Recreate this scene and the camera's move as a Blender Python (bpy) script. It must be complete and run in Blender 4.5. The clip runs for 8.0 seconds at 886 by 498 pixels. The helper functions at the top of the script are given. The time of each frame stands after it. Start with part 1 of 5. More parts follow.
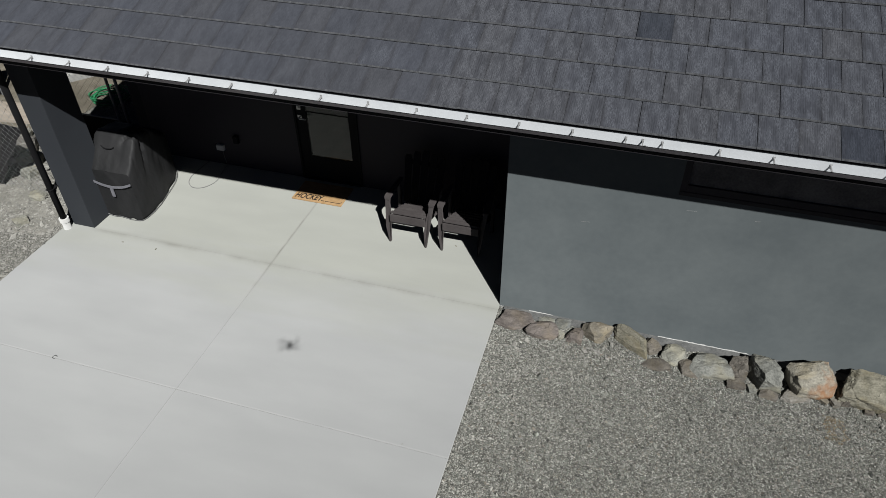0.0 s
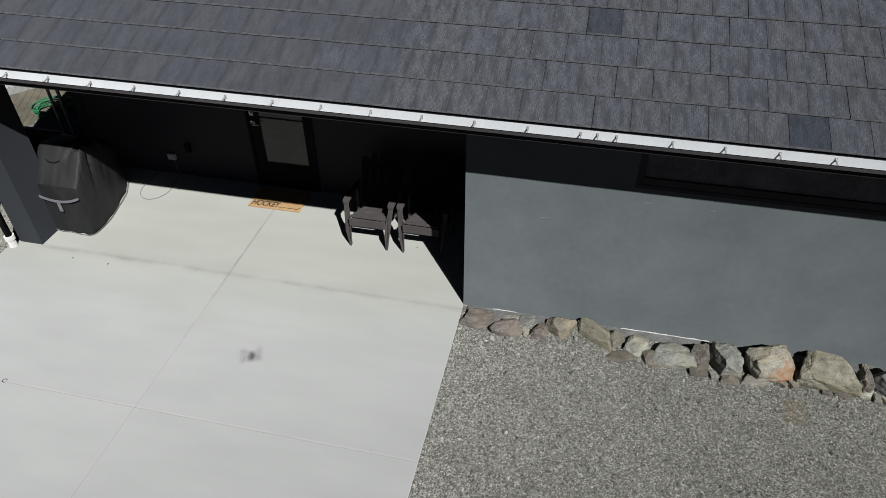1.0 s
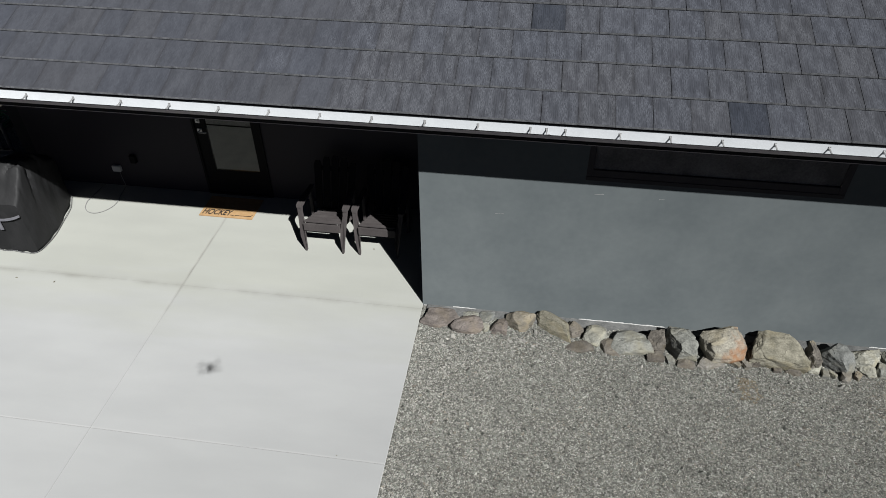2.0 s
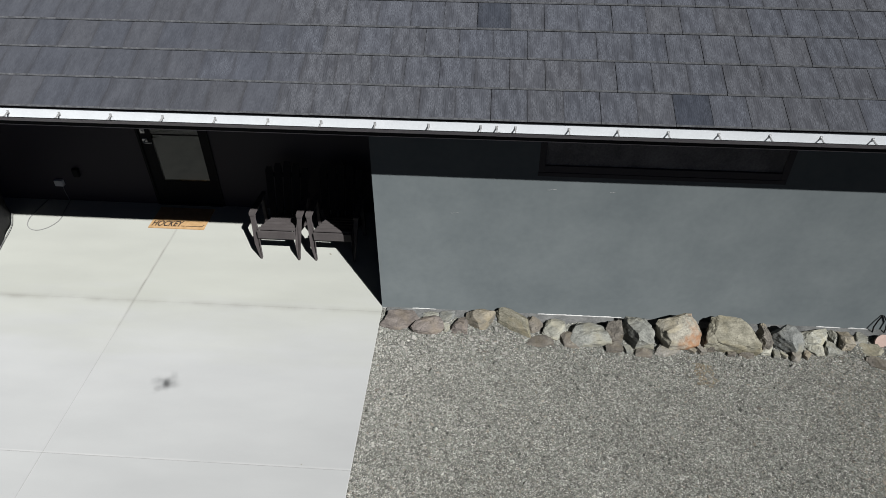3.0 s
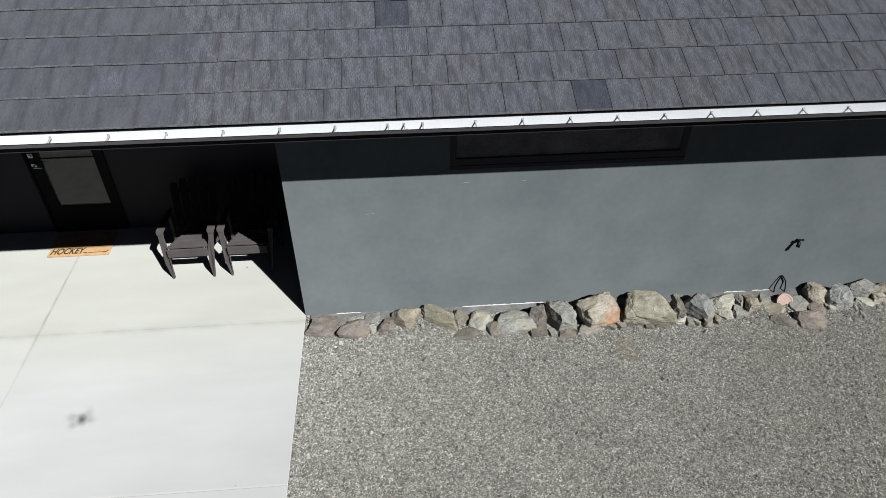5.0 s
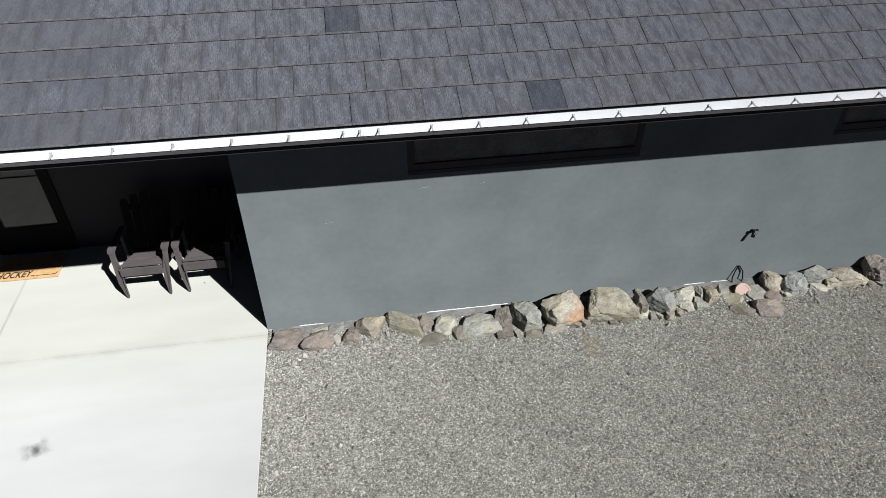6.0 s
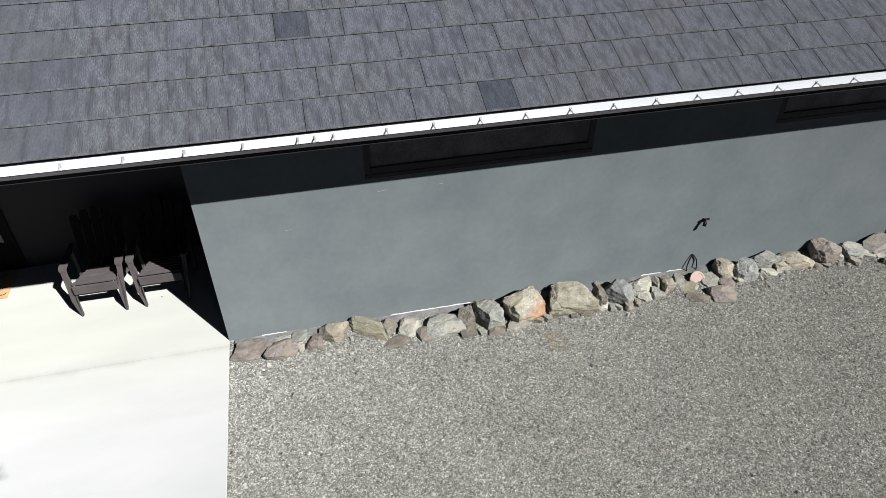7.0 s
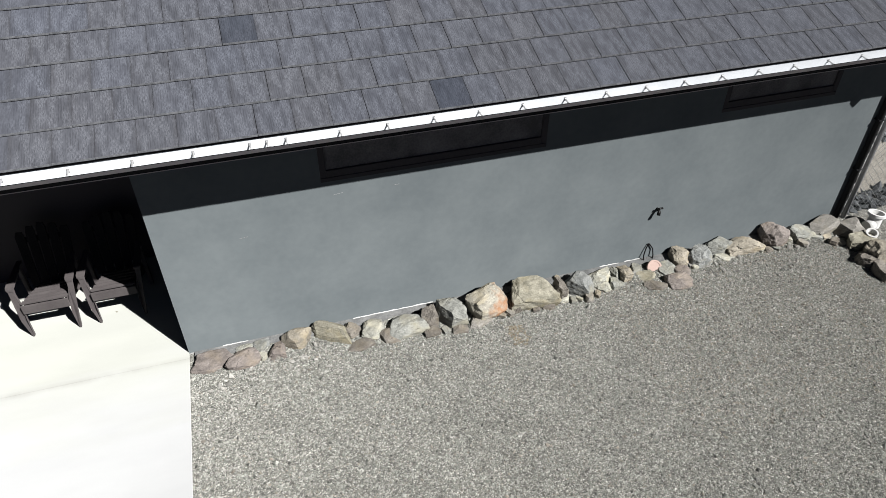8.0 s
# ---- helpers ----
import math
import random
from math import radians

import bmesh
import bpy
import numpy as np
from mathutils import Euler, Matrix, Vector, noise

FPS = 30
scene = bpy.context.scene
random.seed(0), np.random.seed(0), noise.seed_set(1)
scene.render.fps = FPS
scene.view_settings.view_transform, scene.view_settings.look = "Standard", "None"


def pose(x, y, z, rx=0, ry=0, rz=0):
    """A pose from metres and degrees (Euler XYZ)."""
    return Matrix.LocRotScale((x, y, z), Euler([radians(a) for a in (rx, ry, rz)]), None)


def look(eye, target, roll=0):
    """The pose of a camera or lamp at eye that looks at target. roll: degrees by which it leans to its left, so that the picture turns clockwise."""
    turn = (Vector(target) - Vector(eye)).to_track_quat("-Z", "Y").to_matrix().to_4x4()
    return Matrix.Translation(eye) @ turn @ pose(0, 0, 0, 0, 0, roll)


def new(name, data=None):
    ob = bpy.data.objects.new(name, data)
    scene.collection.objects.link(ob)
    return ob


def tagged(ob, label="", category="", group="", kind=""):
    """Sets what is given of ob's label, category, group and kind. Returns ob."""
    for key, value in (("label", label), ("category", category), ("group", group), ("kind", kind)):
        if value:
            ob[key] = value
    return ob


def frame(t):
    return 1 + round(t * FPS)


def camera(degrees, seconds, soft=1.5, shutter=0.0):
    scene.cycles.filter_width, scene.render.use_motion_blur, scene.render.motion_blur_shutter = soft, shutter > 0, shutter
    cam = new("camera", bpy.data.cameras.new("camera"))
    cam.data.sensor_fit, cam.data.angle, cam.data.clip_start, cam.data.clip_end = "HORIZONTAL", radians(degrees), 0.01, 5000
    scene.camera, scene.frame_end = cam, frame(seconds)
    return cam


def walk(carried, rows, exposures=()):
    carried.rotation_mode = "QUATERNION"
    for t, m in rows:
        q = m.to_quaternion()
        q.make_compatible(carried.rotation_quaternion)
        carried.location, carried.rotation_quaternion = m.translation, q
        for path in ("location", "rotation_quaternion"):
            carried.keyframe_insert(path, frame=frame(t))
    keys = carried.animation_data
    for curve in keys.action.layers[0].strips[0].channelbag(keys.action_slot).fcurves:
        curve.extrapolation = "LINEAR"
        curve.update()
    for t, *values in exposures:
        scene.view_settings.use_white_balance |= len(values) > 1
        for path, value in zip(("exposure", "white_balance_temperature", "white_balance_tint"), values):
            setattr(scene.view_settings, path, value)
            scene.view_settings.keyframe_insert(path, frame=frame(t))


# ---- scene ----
cam = camera(66.3, 8.0, soft=0.75)
PATH = [
    (0, (1.035, -5.595, 5.508), (0.583, -4.12, 4.235), -0.6),
    (0.5, (1.038, -5.575, 5.494), (0.637, -4.084, 4.223), -0.5),
    (1, (1.045, -5.55, 5.486), (0.698, -4.047, 4.213), -0.5),
    (1.5, (1.048, -5.557, 5.487), (0.76, -4.043, 4.213), -0.5),
    (3, (1.08, -5.545, 5.479), (0.975, -4.006, 4.207), -0.1),
    (3.5, (1.074, -5.571, 5.489), (1.022, -4.029, 4.215), -0.2),
    (4, (1.071, -5.576, 5.492), (1.08, -4.036, 4.217), -0.1),
    (4.5, (1.1, -5.573, 5.475), (1.167, -4.033, 4.201), -0.0),
    (6, (1.113, -5.49, 5.434), (1.35, -3.958, 4.17), 0.1),
    (6.5, (1.111, -5.488, 5.432), (1.404, -3.963, 4.172), 0.1),
    (7, (1.113, -5.509, 5.453), (1.464, -3.997, 4.192), 0.2),
    (7.5, (1.117, -5.516, 5.447), (1.519, -4.016, 4.186), 0.1),
    (8, (1.127, -5.517, 5.44), (1.588, -4.033, 4.181), 0.2),
]
walk(cam, [(t, look(eye, target, roll)) for t, eye, target, roll in PATH],
     [(0.0, 0.22, 6440, 10), (1.5, 0.39, 6420, 10.2), (3.0, 0.57, 6400, 10.5), (4.5, 0.74, 6390, 10.8), (6.5, 1.06, 6400, 11.5), (8.0, 1.19, 6450, 12)])

# ---- light ----
SUN_WAY = Vector((-0.409, 0.563, -0.708)).normalized()
world = bpy.data.worlds.new("world")
scene.world = world
world.use_nodes = True
wn = world.node_tree.nodes
sky = wn.new("ShaderNodeTexSky")
sky.sky_type = "NISHITA"
sky.sun_disc = False
sky.air_density, sky.dust_density, sky.ozone_density = 0.045, 0.05, 2.5
sky.sun_elevation = math.asin(-SUN_WAY.z)
sky.sun_rotation = math.atan2(-SUN_WAY.x, -SUN_WAY.y)
world.node_tree.links.new(sky.outputs[0], wn["Background"].inputs[0])
wn["Background"].inputs[1].default_value = 0.05
sun_data = bpy.data.lights.new("sun", "SUN")
sun_data.energy, sun_data.angle, sun_data.color = 5.0, radians(0.5), (1.0, 0.995, 0.97)
sun = new("sun", sun_data)
sun.matrix_world = look((6, -9, 14), Vector((6, -9, 14)) + SUN_WAY)


# ---- materials ----
def surface(name, dark, light, scale=3.0, fine=60.0, rough=0.7, bump=0.15, depth=0.004, metal=0.0,
            stretch=(1, 1, 1), vary=0.0, coarse_mix=0.6, island=False, spec=0.2, spread=(0.33, 0.67)):
    """A procedural material: two colours mixed by coarse and fine noise, with fine relief."""
    m = bpy.data.materials.new(name)
    m.use_nodes = True
    n, link = m.node_tree.nodes, m.node_tree.links.new
    b = n["Principled BSDF"]
    b.inputs["Metallic"].default_value = metal
    b.inputs["Diffuse Roughness"].default_value = 1.0
    b.inputs["Specular IOR Level"].default_value = spec
    tc, mp = n.new("ShaderNodeTexCoord"), n.new("ShaderNodeMapping")
    mp.inputs["Scale"].default_value = stretch
    link(tc.outputs["Object"], mp.inputs["Vector"])
    info = n.new("ShaderNodeObjectInfo")
    rnd = info.outputs["Random"]
    if island:
        rnd = n.new("ShaderNodeNewGeometry").outputs["Random Per Island"]
    shift = n.new("ShaderNodeVectorMath")
    shift.operation = "MULTIPLY_ADD"
    link(rnd, shift.inputs[0])
    shift.inputs[1].default_value = (13.1, 7.7, 5.3)
    link(mp.outputs[0], shift.inputs[2])
    a, f = n.new("ShaderNodeTexNoise"), n.new("ShaderNodeTexNoise")
    a.inputs["Scale"].default_value, a.inputs["Detail"].default_value = scale, 6
    f.inputs["Scale"].default_value, f.inputs["Detail"].default_value = fine, 4
    for k in (a, f):
        link(shift.outputs[0], k.inputs["Vector"])
    mix = n.new("ShaderNodeMix")
    mix.inputs["Factor"].default_value = 1 - coarse_mix
    link(a.outputs["Fac"], mix.inputs["A"])
    link(f.outputs["Fac"], mix.inputs["B"])
    ramp = n.new("ShaderNodeValToRGB")
    ramp.color_ramp.elements[0].position, ramp.color_ramp.elements[1].position = spread
    ramp.color_ramp.elements[0].color, ramp.color_ramp.elements[1].color = (*dark, 1), (*light, 1)
    link(mix.outputs["Result"], ramp.inputs[0])
    out = ramp.outputs[0]
    if vary:
        hsv, mr = n.new("ShaderNodeHueSaturation"), n.new("ShaderNodeMapRange")
        mr.inputs["To Min"].default_value, mr.inputs["To Max"].default_value = 1 - vary, 1 + vary
        link(rnd, mr.inputs["Value"])
        link(mr.outputs[0], hsv.inputs["Value"])
        link(out, hsv.inputs["Color"])
        out = hsv.outputs[0]
    link(out, b.inputs["Base Color"])
    rr = n.new("ShaderNodeMapRange")
    rr.inputs["To Min"].default_value, rr.inputs["To Max"].default_value = max(0.02, rough - 0.1), min(1, rough + 0.1)
    link(a.outputs["Fac"], rr.inputs["Value"])
    link(rr.outputs[0], b.inputs["Roughness"])
    if bump:
        bp = n.new("ShaderNodeBump")
        bp.inputs["Strength"].default_value, bp.inputs["Distance"].default_value = bump, depth
        link(f.outputs["Fac"], bp.inputs["Height"])
        link(bp.outputs[0], b.inputs["Normal"])
    return m


def glass(name, tint=(0.78, 0.79, 0.8)):
    m = bpy.data.materials.new(name)
    m.use_nodes = True
    b = m.node_tree.nodes["Principled BSDF"]
    b.inputs["Base Color"].default_value = (*tint, 1)
    b.inputs["Transmission Weight"].default_value = 1
    b.inputs["Roughness"].default_value = 0.02
    b.inputs["IOR"].default_value = 1.52
    return m


def gravel_surface(name, scale, colours, bump=1.0, depth=0.01):
    """Crushed stone: cells of many greys, each with its own height."""
    m = bpy.data.materials.new(name)
    m.use_nodes = True
    n, link = m.node_tree.nodes, m.node_tree.links.new
    b = n["Principled BSDF"]
    b.inputs["Roughness"].default_value = 0.85
    b.inputs["Diffuse Roughness"].default_value = 1.0
    b.inputs["Specular IOR Level"].default_value = 0.25
    tc = n.new("ShaderNodeTexCoord")
    warp = n.new("ShaderNodeTexNoise")
    warp.inputs["Scale"].default_value = scale * 0.7
    add = n.new("ShaderNodeVectorMath")
    add.operation = "MULTIPLY_ADD"
    link(warp.outputs["Color"], add.inputs[0])
    add.inputs[1].default_value = (0.6 / scale,) * 3
    link(tc.outputs["Object"], add.inputs[2])
    link(tc.outputs["Object"], warp.inputs["Vector"])
    v = n.new("ShaderNodeTexVoronoi")
    v.inputs["Scale"].default_value = scale
    link(add.outputs[0], v.inputs["Vector"])
    sep = n.new("ShaderNodeSeparateColor")
    link(v.outputs["Color"], sep.inputs[0])
    ramp = n.new("ShaderNodeValToRGB")
    el = ramp.color_ramp.elements
    el[0].color, el[1].color = (*colours[0], 1), (*colours[-1], 1)
    for k, c in enumerate(colours[1:-1], 1):
        e = el.new(k / (len(colours) - 1))
        e.color = (*c, 1)
    link(sep.outputs[0], ramp.inputs[0])
    broad = n.new("ShaderNodeTexNoise")
    broad.inputs["Scale"].default_value, broad.inputs["Detail"].default_value = 1.6, 7
    link(tc.outputs["Object"], broad.inputs["Vector"])
    mr = n.new("ShaderNodeMapRange")
    mr.inputs["From Min"].default_value, mr.inputs["From Max"].default_value = 0.3, 0.7
    mr.inputs["To Min"].default_value, mr.inputs["To Max"].default_value = 0.90, 1.10
    link(broad.outputs["Fac"], mr.inputs["Value"])
    # handfuls of coarser and finer stone
    clump, cm, cmul = n.new("ShaderNodeTexNoise"), n.new("ShaderNodeMapRange"), n.new("ShaderNodeMath")
    clump.inputs["Scale"].default_value, clump.inputs["Detail"].default_value, clump.inputs["Roughness"].default_value = 34, 3, 0.6
    link(tc.outputs["Object"], clump.inputs["Vector"])
    cm.inputs["From Min"].default_value, cm.inputs["From Max"].default_value = 0.32, 0.68
    cm.inputs["To Min"].default_value, cm.inputs["To Max"].default_value = 0.62, 1.40
    link(clump.outputs["Fac"], cm.inputs["Value"])
    cmul.operation = "MULTIPLY"
    link(mr.outputs[0], cmul.inputs[0])
    link(cm.outputs[0], cmul.inputs[1])
    hsv = n.new("ShaderNodeHueSaturation")
    link(cmul.outputs[0], hsv.inputs["Value"])
    link(ramp.outputs[0], hsv.inputs["Color"])
    # some stones tan or pinkish, most grey
    warm, tint = n.new("ShaderNodeMapRange"), n.new("ShaderNodeMix")
    warm.inputs["From Min"].default_value, warm.inputs["From Max"].default_value = 0.45, 1.0
    link(sep.outputs[2], warm.inputs["Value"])
    tint.data_type, tint.blend_type = "RGBA", "MULTIPLY"
    link(warm.outputs[0], tint.inputs["Factor"])
    link(hsv.outputs[0], tint.inputs[6])
    tint.inputs[7].default_value = (1.03, 0.995, 0.93, 1)
    link(tint.outputs[2], b.inputs["Base Color"])
    h = n.new("ShaderNodeMath")
    h.operation = "SUBTRACT"
    link(sep.outputs[1], h.inputs[0])
    link(v.outputs["Distance"], h.inputs[1])
    bp = n.new("ShaderNodeBump")
    bp.inputs["Strength"].default_value, bp.inputs["Distance"].default_value = bump, depth
    link(h.outputs[0], bp.inputs["Height"])
    link(bp.outputs[0], b.inputs["Normal"])
    return m


def joint_lines(m, lines, colour):
    """Worn dirt and painted sunlit edges along joints of a slab: each line is axis, place, half width, from, to along
    the other axis, strength.
    """
    n, link = m.node_tree.nodes, m.node_tree.links.new
    b = n["Principled BSDF"]
    out = b.inputs["Base Color"].links[0].from_socket
    tc, sep, nz = n.new("ShaderNodeTexCoord"), n.new("ShaderNodeSeparateXYZ"), n.new("ShaderNodeTexNoise")
    nz.inputs["Scale"].default_value, nz.inputs["Detail"].default_value = 2.2, 6
    link(tc.outputs["Object"], sep.inputs[0])
    link(tc.outputs["Object"], nz.inputs["Vector"])

    def calc(op, a, c, clamp=False):
        k = n.new("ShaderNodeMath")
        k.operation, k.use_clamp = op, clamp
        for s, v in zip(k.inputs, (a, c)):
            if isinstance(v, (int, float)):
                s.default_value = v
            else:
                link(v, s)
        return k.outputs[0]

    for axis, at, half, lo, hi, power in lines:
        u, v = (sep.outputs["X"], sep.outputs["Y"]) if axis == "x" else (sep.outputs["Y"], sep.outputs["X"])
        wob = calc("MULTIPLY", calc("SUBTRACT", nz.outputs["Fac"], 0.5), half * 1.2)
        d = calc("ABSOLUTE", calc("ADD", calc("SUBTRACT", u, at), wob), 0)
        f = calc("SUBTRACT", 1.0, calc("DIVIDE", d, half), True)
        ends = calc("MULTIPLY", calc("MULTIPLY", calc("SUBTRACT", v, lo), 2.5, True), calc("MULTIPLY", calc("SUBTRACT", hi, v), 2.5, True))
        grit = calc("MULTIPLY", calc("SUBTRACT", nz.outputs["Fac"], 0.3), 2.6, True)
        f = calc("MULTIPLY", calc("MULTIPLY", calc("MULTIPLY", f, ends), grit), power)
        mix = n.new("ShaderNodeMix")
        mix.data_type = "RGBA"
        link(f, mix.inputs["Factor"])
        link(out, mix.inputs[6])
        mix.inputs[7].default_value = (*colour, 1)
        out = mix.outputs[2]
    link(out, b.inputs["Base Color"])
    return m


def yellowed(m):
    """Older, yellower concrete under the porch, fading out in front of it, with faint trowel streaks."""
    n, link = m.node_tree.nodes, m.node_tree.links.new
    b = n["Principled BSDF"]
    tc, sep, nz, mp = n.new("ShaderNodeTexCoord"), n.new("ShaderNodeSeparateXYZ"), n.new("ShaderNodeTexNoise"), n.new("ShaderNodeMapping")
    link(tc.outputs["Object"], sep.inputs[0])
    mp.inputs["Scale"].default_value = (0.35, 1.6, 1)
    link(tc.outputs["Object"], mp.inputs["Vector"])
    nz.inputs["Scale"].default_value, nz.inputs["Detail"].default_value = 2.4, 6
    link(mp.outputs[0], nz.inputs["Vector"])
    a, mr, mix = n.new("ShaderNodeMath"), n.new("ShaderNodeMapRange"), n.new("ShaderNodeMix")
    a.operation = "MULTIPLY_ADD"
    link(nz.outputs["Fac"], a.inputs[0])
    a.inputs[1].default_value = 1.6
    link(sep.outputs["Y"], a.inputs[2])
    mr.inputs["From Min"].default_value, mr.inputs["From Max"].default_value = -0.25, 0.95
    link(a.outputs[0], mr.inputs["Value"])
    mix.data_type, mix.blend_type = "RGBA", "MULTIPLY"
    link(mr.outputs[0], mix.inputs["Factor"])
    link(b.inputs["Base Color"].links[0].from_socket, mix.inputs[6])
    mix.inputs[7].default_value = (0.945, 0.95, 0.875, 1)
    link(mix.outputs[2], b.inputs["Base Color"])
    return m


def clumped(m, scale, low, high):
    """Handfuls of darker and paler stone."""
    n, link = m.node_tree.nodes, m.node_tree.links.new
    b = n["Principled BSDF"]
    tc, nz, mr, mul = n.new("ShaderNodeTexCoord"), n.new("ShaderNodeTexNoise"), n.new("ShaderNodeMapRange"), n.new("ShaderNodeMix")
    nz.inputs["Scale"].default_value, nz.inputs["Detail"].default_value, nz.inputs["Roughness"].default_value = scale, 4, 0.65
    link(tc.outputs["Object"], nz.inputs["Vector"])
    for key, v in (("From Min", 0.34), ("From Max", 0.66), ("To Min", low), ("To Max", high)):
        mr.inputs[key].default_value = v
    link(nz.outputs["Fac"], mr.inputs["Value"])
    mul.data_type, mul.blend_type = "RGBA", "MULTIPLY"
    mul.inputs["Factor"].default_value = 1.0
    link(b.inputs["Base Color"].links[0].from_socket, mul.inputs[6])
    link(mr.outputs[0], mul.inputs[7])
    link(mul.outputs[2], b.inputs["Base Color"])
    return m


JOINT_DIRT = (("y", -0.085, 0.06, -5.9, 0.2, 0.40), ("y", -0.05, 0.16, -5.2, -0.2, 0.14), ("x", -2.9, 0.024, -0.75, 1.5, 0.72), ("x", -2.9, 0.012, -9.0, -0.5, 0.18), ("y", -2.13, 0.012, -5.9, 0.2, 0.12))
CONCRETE = joint_lines(yellowed(surface("pale_concrete", (0.281, 0.285, 0.284), (0.308, 0.312, 0.310), scale=0.9, fine=60, rough=0.75, bump=0.12, depth=0.002, stretch=(1, 3.0, 1), coarse_mix=0.8)), JOINT_DIRT, (0.136, 0.130, 0.115))
CONCRETE_OLD = joint_lines(surface("aged_concrete", (0.265, 0.265, 0.252), (0.304, 0.304, 0.293), scale=1.1, fine=140, rough=0.78, bump=0.12, depth=0.002, stretch=(1, 1.6, 1)), JOINT_DIRT, (0.124, 0.118, 0.102))
# sunlit bevel of the front joint painted in, plus a pale line at x -2.893
joint_lines(CONCRETE, (("y", -2.121, 0.009, -6.2, 0.4, 0.6), ("x", -2.893, 0.008, -9.0, -1.2, 0.35)), (0.409, 0.409, 0.403))
JOINT = surface("joint_filler", (0.19, 0.188, 0.182), (0.25, 0.247, 0.24), scale=6, fine=90, rough=0.9)
PAINT_GREY = surface("grey_wall_paint", (0.085, 0.097, 0.101), (0.107, 0.120, 0.123), scale=1.9, fine=14, rough=0.85, bump=0.1, depth=0.002, coarse_mix=0.72, spec=0.04)
PAINT_DARK = surface("charcoal_paint", (0.0195, 0.0215, 0.025), (0.024, 0.0265, 0.030), scale=1.2, fine=150, rough=0.6, bump=0.1, depth=0.002)
# the same charcoal, with the porch's veiled purple shade put into its colour
PORCH_SHADE_PAINT = surface("shade_tinted_charcoal_paint", (0.038, 0.033, 0.0385), (0.046, 0.0405, 0.0465), scale=1.2, fine=150, rough=0.6, bump=0.1, depth=0.002)
TRIM_BLACK = surface("black_trim_paint", (0.0083, 0.0083, 0.0090), (0.0128, 0.0128, 0.0135), scale=4, fine=120, rough=0.6, bump=0.05, spec=0.08)
FRAME = surface("dark_bronze_frame", (0.042, 0.039, 0.042), (0.055, 0.051, 0.054), scale=4, fine=120, rough=0.6, bump=0.05, spec=0.08)
FOOTING = surface("footing_concrete", (0.099, 0.099, 0.096), (0.384, 0.384, 0.372), scale=5, fine=80, rough=0.9, bump=0.4)
LEDGE = surface("spilled_concrete", (0.062, 0.064, 0.064), (0.155, 0.156, 0.152), scale=7, fine=60, rough=0.9, bump=0.5)
FOOTING_PALE = surface("white_render", (0.30, 0.30, 0.29), (0.58, 0.58, 0.57), scale=9, fine=80, rough=0.9, bump=0.3)
EAVE = surface("warm_grey_enamel", (0.37, 0.33, 0.335), (0.47, 0.425, 0.43), scale=3, fine=60, rough=0.6, stretch=(0.2, 3, 3), bump=0.2)
SCREEN = surface("dusty_screen_mesh", (0.085, 0.083, 0.083), (0.165, 0.160, 0.160), scale=4, fine=55, rough=0.9, bump=0.3, spec=0.05, spread=(0.38, 0.66))
CARPET = surface("grey_carpet", (0.10, 0.10, 0.105), (0.15, 0.15, 0.155), scale=6, fine=160, rough=0.95, bump=0.4)
GUTTER_WHITE = surface("white_gutter_enamel", (0.450, 0.465, 0.480), (0.510, 0.525, 0.540), scale=5, fine=60, rough=0.4, bump=0.02)
GUTTER_BLACK = surface("black_gutter_paint", (0.0054, 0.0054, 0.0059), (0.0090, 0.0090, 0.0095), scale=4, fine=120, rough=0.7, bump=0.05, spec=0.08)
HANGER = surface("galvanised_hanger", (0.336, 0.336, 0.336), (0.464, 0.464, 0.464), scale=12, fine=90, rough=0.45, metal=0.6)


